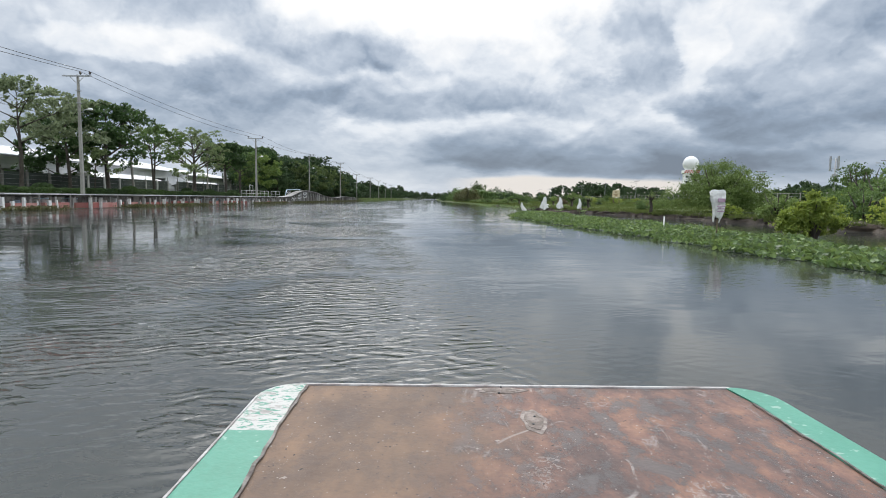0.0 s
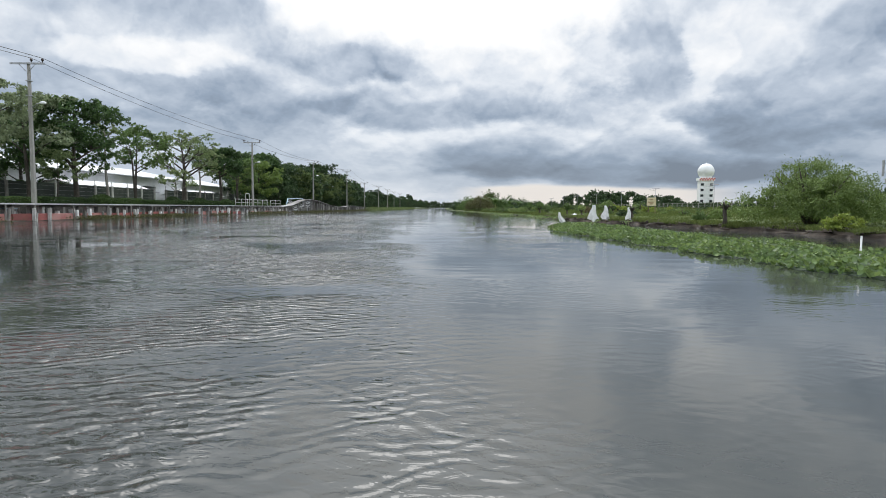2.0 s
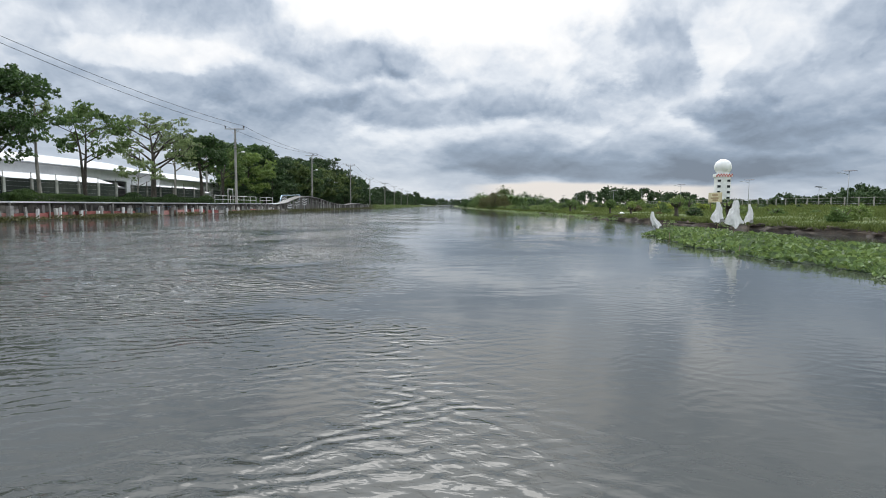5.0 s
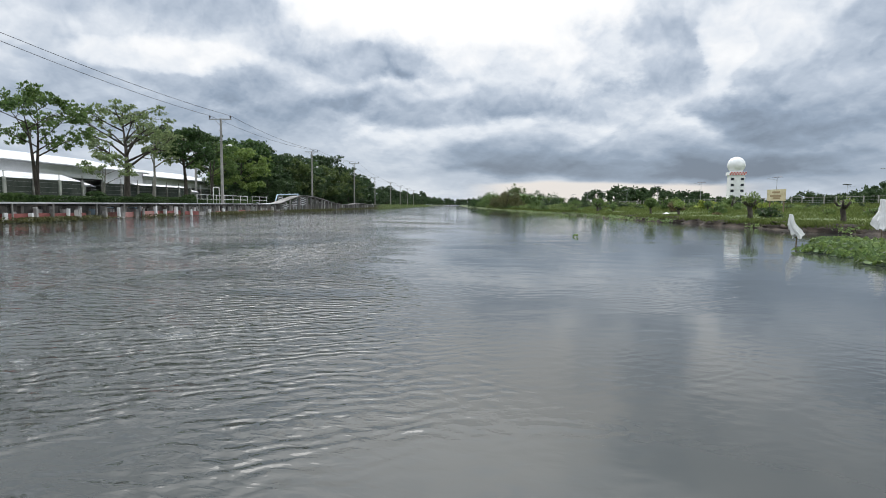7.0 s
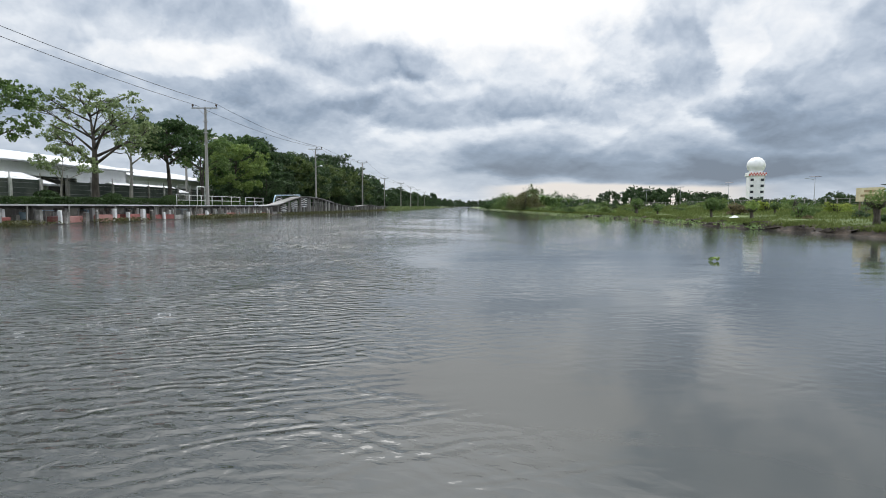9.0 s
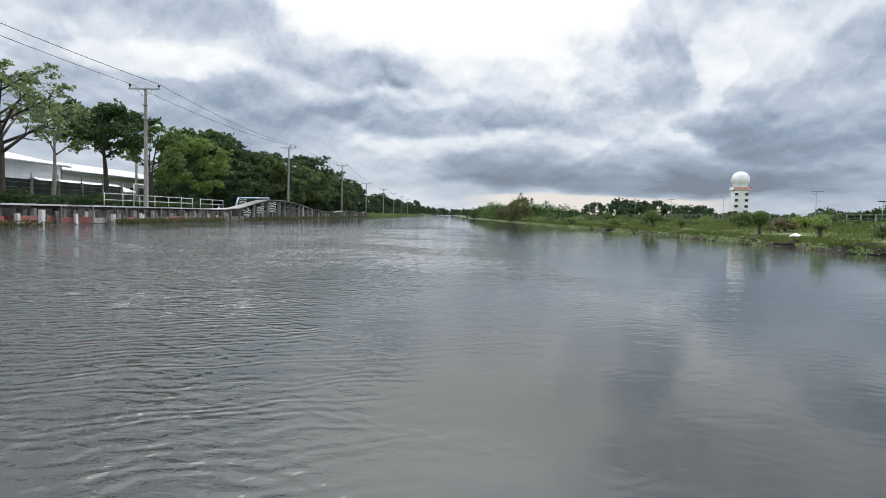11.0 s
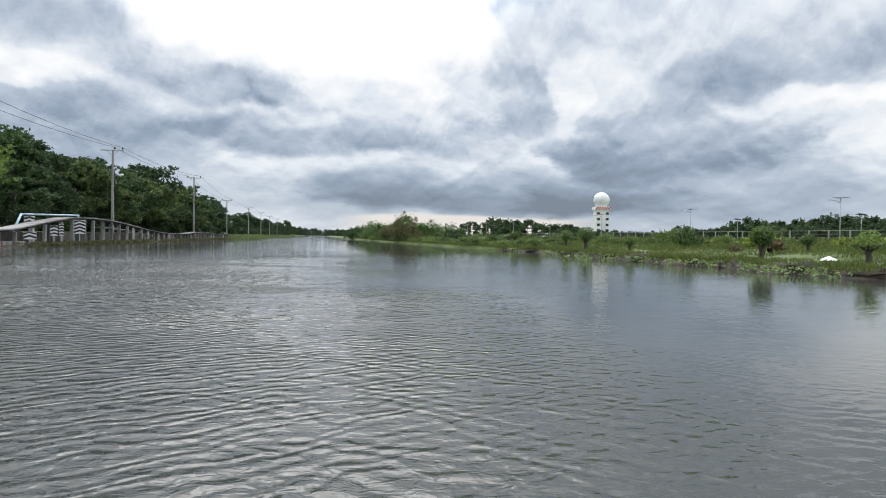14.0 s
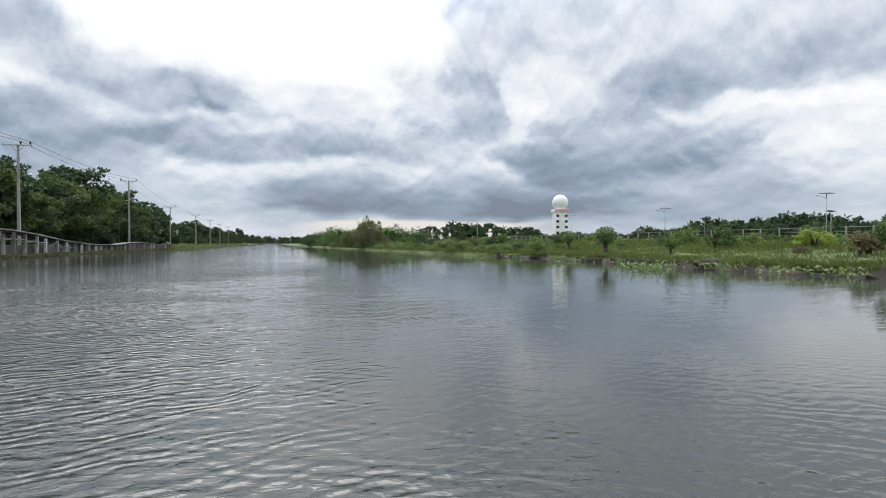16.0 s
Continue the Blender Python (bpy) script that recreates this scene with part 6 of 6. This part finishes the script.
def chipped_paint():
    m = bpy.data.materials.new("chipped_white_over_green")
    m.use_nodes = True
    n = Nodes(m.node_tree)
    n.nodes.clear()
    out, shade = n.add("ShaderNodeOutputMaterial"), n.add("ShaderNodeBsdfPrincipled")
    n.links.new(shade.outputs[0], out.inputs[0])
    place = n.vec("MULTIPLY", n.add("ShaderNodeTexCoord").outputs["Object"], (1.0, 1.8, 1.0))
    chips = n.noise(place, 24.0, 7.0, 0.65, 1.6)
    colour = n.mix(n.smooth(chips, 0.53, 0.57), (0.40, 0.39, 0.37), (0.055, 0.21, 0.145))
    colour = n.mix(n.smooth(n.noise(place, 12.0, 7.0, 0.7), 0.52, 0.62), colour, (0.22, 0.205, 0.19))
    n.put(shade.inputs["Base Color"], colour)
    n.put(shade.inputs["Roughness"], 0.6)
    relief = n.add("ShaderNodeBump")
    relief.inputs["Strength"].default_value, relief.inputs["Distance"].default_value = 0.5, 0.003
    n.put(relief.inputs["Height"], chips)
    n.links.new(relief.outputs[0], shade.inputs["Normal"])
    return m


def plate(outline, z, thick=0.004):
    """A flat plate with this outline (x, y), its upper face at z."""
    bm = bmesh.new()
    hi = [bm.verts.new((x, y, z)) for x, y in outline]
    lo = [bm.verts.new((x, y, z - thick)) for x, y in outline]
    bm.faces.new(hi)
    bm.faces.new(lo[::-1])
    k = len(outline)
    for i in range(k):
        bm.faces.new((hi[i], lo[i], lo[(i + 1) % k], hi[(i + 1) % k]))
    bmesh.ops.recalc_face_normals(bm, faces=bm.faces)
    return bm


SEAM = surface("crumbling_seam", ((0.0, (0.07, 0.055, 0.048)), (0.5, (0.17, 0.15, 0.135)), (1.0, (0.27, 0.25, 0.235))), 22.0, 0.9, 0.5, 80.0)
LIP = surface("worn_lip", ((0.0, (0.16, 0.13, 0.12)), (0.5, (0.36, 0.34, 0.33)), (1.0, (0.50, 0.49, 0.48))), 9.0, 0.7, 0.4, 60.0)


def build_boat():
    L, R, F, B, Z, C = -0.53, 1.06, 1.75, -3.2, 0.51, 0.11
    top = thing("boat", (0.26, 0, 0), "flat-bowed wooden boat with a worn brown foredeck and green painted edges", "boat")
    top.matrix_world = Matrix.Identity(4)

    def rounded(inset, back):
        l, r, f, c = L + inset, R - inset, F - inset, max(0.01, C - inset * 0.4)
        pts = [(l, back), (r, back)]
        pts += [(r - c + c * math.cos(a), f - c * 1.1 + c * 1.1 * math.sin(a)) for a in np.linspace(0, math.pi / 2, 7)]
        pts += [(l + c - c * math.sin(a), f - c * 1.1 + c * 1.1 * math.cos(a)) for a in np.linspace(0, math.pi / 2, 7)]
        return pts

    part("foredeck", plate(rounded(0.0, B), Z, 0.05), deck_material(), top, "worn reddish-brown foredeck")
    # hull: flares in under the deck towards the waterline
    bm = bmesh.new()
    rings = []
    for z, inset, back in ((Z - 0.05, 0.01, B), (0.30, 0.05, B + 0.05), (0.05, 0.14, B + 0.1), (-0.25, 0.30, B + 0.2)):
        rings.append([bm.verts.new((x, y - (0.9 * (Z - z) if y > 0.5 else 0), z)) for x, y in rounded(inset, back)])
    for a, b in zip(rings, rings[1:]):
        k = len(a)
        for i in range(k):
            bm.faces.new((a[i], b[i], b[(i + 1) % k], a[(i + 1) % k]))
    bm.faces.new(rings[-1])
    bmesh.ops.recalc_face_normals(bm, faces=bm.faces)
    part("hull", bm, HULL, top, "green painted hull")
    w = 0.125
    chip = chipped_paint()
    left = [(L + C - C * math.sin(a), F - C * 1.1 + C * 1.1 * math.cos(a)) for a in np.linspace(math.pi / 2, 0, 7)]
    part("edge_strip", plate([(L, 1.385), *left, (L + w, F), (L + w - 0.004, 1.56), (L + w + 0.005, 1.385)], Z + 0.005), chip, top, "white paint chipped down to green")
    part("edge_strip", plate([(L, B), (L, 1.385), (L + w + 0.005, 1.385), (L + w + 0.02, 0.6), (L + w, B)], Z + 0.005), GREEN_PAINT, top, "sea-green painted edge strip")
    right = [(R - C + C * math.cos(a), F - C * 1.1 + C * 1.1 * math.sin(a)) for a in np.linspace(math.pi / 2, 0, 7)]
    part("edge_strip", plate([(R - C - 0.005, F), *right, (R, B), (R - 0.10, B), (R - 0.105, 1.0), (R - 0.095, 1.6)], Z + 0.005), GREEN_PAINT, top, "sea-green painted edge strip")
    part("bow_lip", boxes((L + 0.10, R - 0.10, F - 0.007, F + 0.007, Z - 0.055, Z + 0.006), bevel=0.005), LIP, top, "pale worn front edge")
    # grout-like seams beside the painted strips, and a pale chafed rim on the left edge
    rng = np.random.default_rng(91)

    def ribbon(line, wide):
        wobble = [wide * (0.55 + 0.45 * rng.random()) for _ in line]
        return [(x - w / 2, y) for (x, y), w in zip(line, wobble)] + [(x + w / 2, y) for (x, y), w in list(zip(line, wobble))[::-1]]

    ys = np.linspace(F - 0.015, -0.5, 60)
    part("seam", plate(ribbon([(L + w + 0.004 + (0.014 if y < 1.38 else 0.0) * min(1, (1.4 - y) * 2) + 0.003 * rng.normal(), y) for y in ys], 0.010), Z + 0.0065, 0.003), SEAM, top, "pale crumbling seam beside the green edge")
    part("seam", plate(ribbon([(R - 0.102 + 0.003 * rng.normal(), y) for y in np.linspace(F - 0.14, -0.5, 50)], 0.007), Z + 0.0065, 0.003), SEAM, top, "pale crumbling seam beside the green edge")
    part("rim", plate(ribbon([(L + 0.004, y) for y in np.linspace(F - C * 1.1, -0.5, 50)], 0.007), Z + 0.008, 0.02), LIP, top, "pale chafed rim of the boat's side")
    pale = surface("bare_wood_patch", ((0.0, (0.09, 0.07, 0.06)), (0.5, (0.19, 0.155, 0.135)), (1.0, (0.33, 0.29, 0.26))), 30.0, 0.8, 0.4, 90.0)
    dull = surface("bare_wood_middle", ((0.0, (0.07, 0.055, 0.047)), (0.5, (0.15, 0.118, 0.10)), (1.0, (0.24, 0.20, 0.175))), 34.0, 0.8, 0.4, 90.0)
    for x, y, rx, ry in ((0.275, 1.47, 0.034, 0.080), (0.21, 1.712, 0.080, 0.026)):
        def ring(k):
            return [(x + k * rx * math.cos(a) * (1 + 0.10 * math.sin(3 * a + 1) + 0.06 * math.sin(7 * a)), y + k * ry * math.sin(a) * (1 + 0.08 * math.sin(5 * a + 2))) for a in np.linspace(0, 6.283, 41)[:-1]]
        pad = part("worn_patch", plate(ring(1.0), Z + 0.0015, 0.003), pale, top, "pale worn patch round old screw holes")
        part("worn_middle", plate(ring(0.72), Z + 0.0028, 0.003), dull, pad)
        for dx in (-0.012, 0.012):
            part("screw", tube(bmesh.new(), [(x + dx * 0.5, y + dx * 2.2, Z), (x + dx * 0.5, y + dx * 2.2, Z + 0.005)], 0.0035, 8), BLACK, pad)


build_boat()

for i in range(16):
    ob = copy_thing(bushes["shade"], pose(-40 + i * 4.2, 868 + (i * 37) % 11, 0.5, 0, 0, i * 47) @ Matrix.Diagonal((3.6, 3.6, 3.0, 1)))
    ob["label"] = "distant dark scrub where the canal bends away"
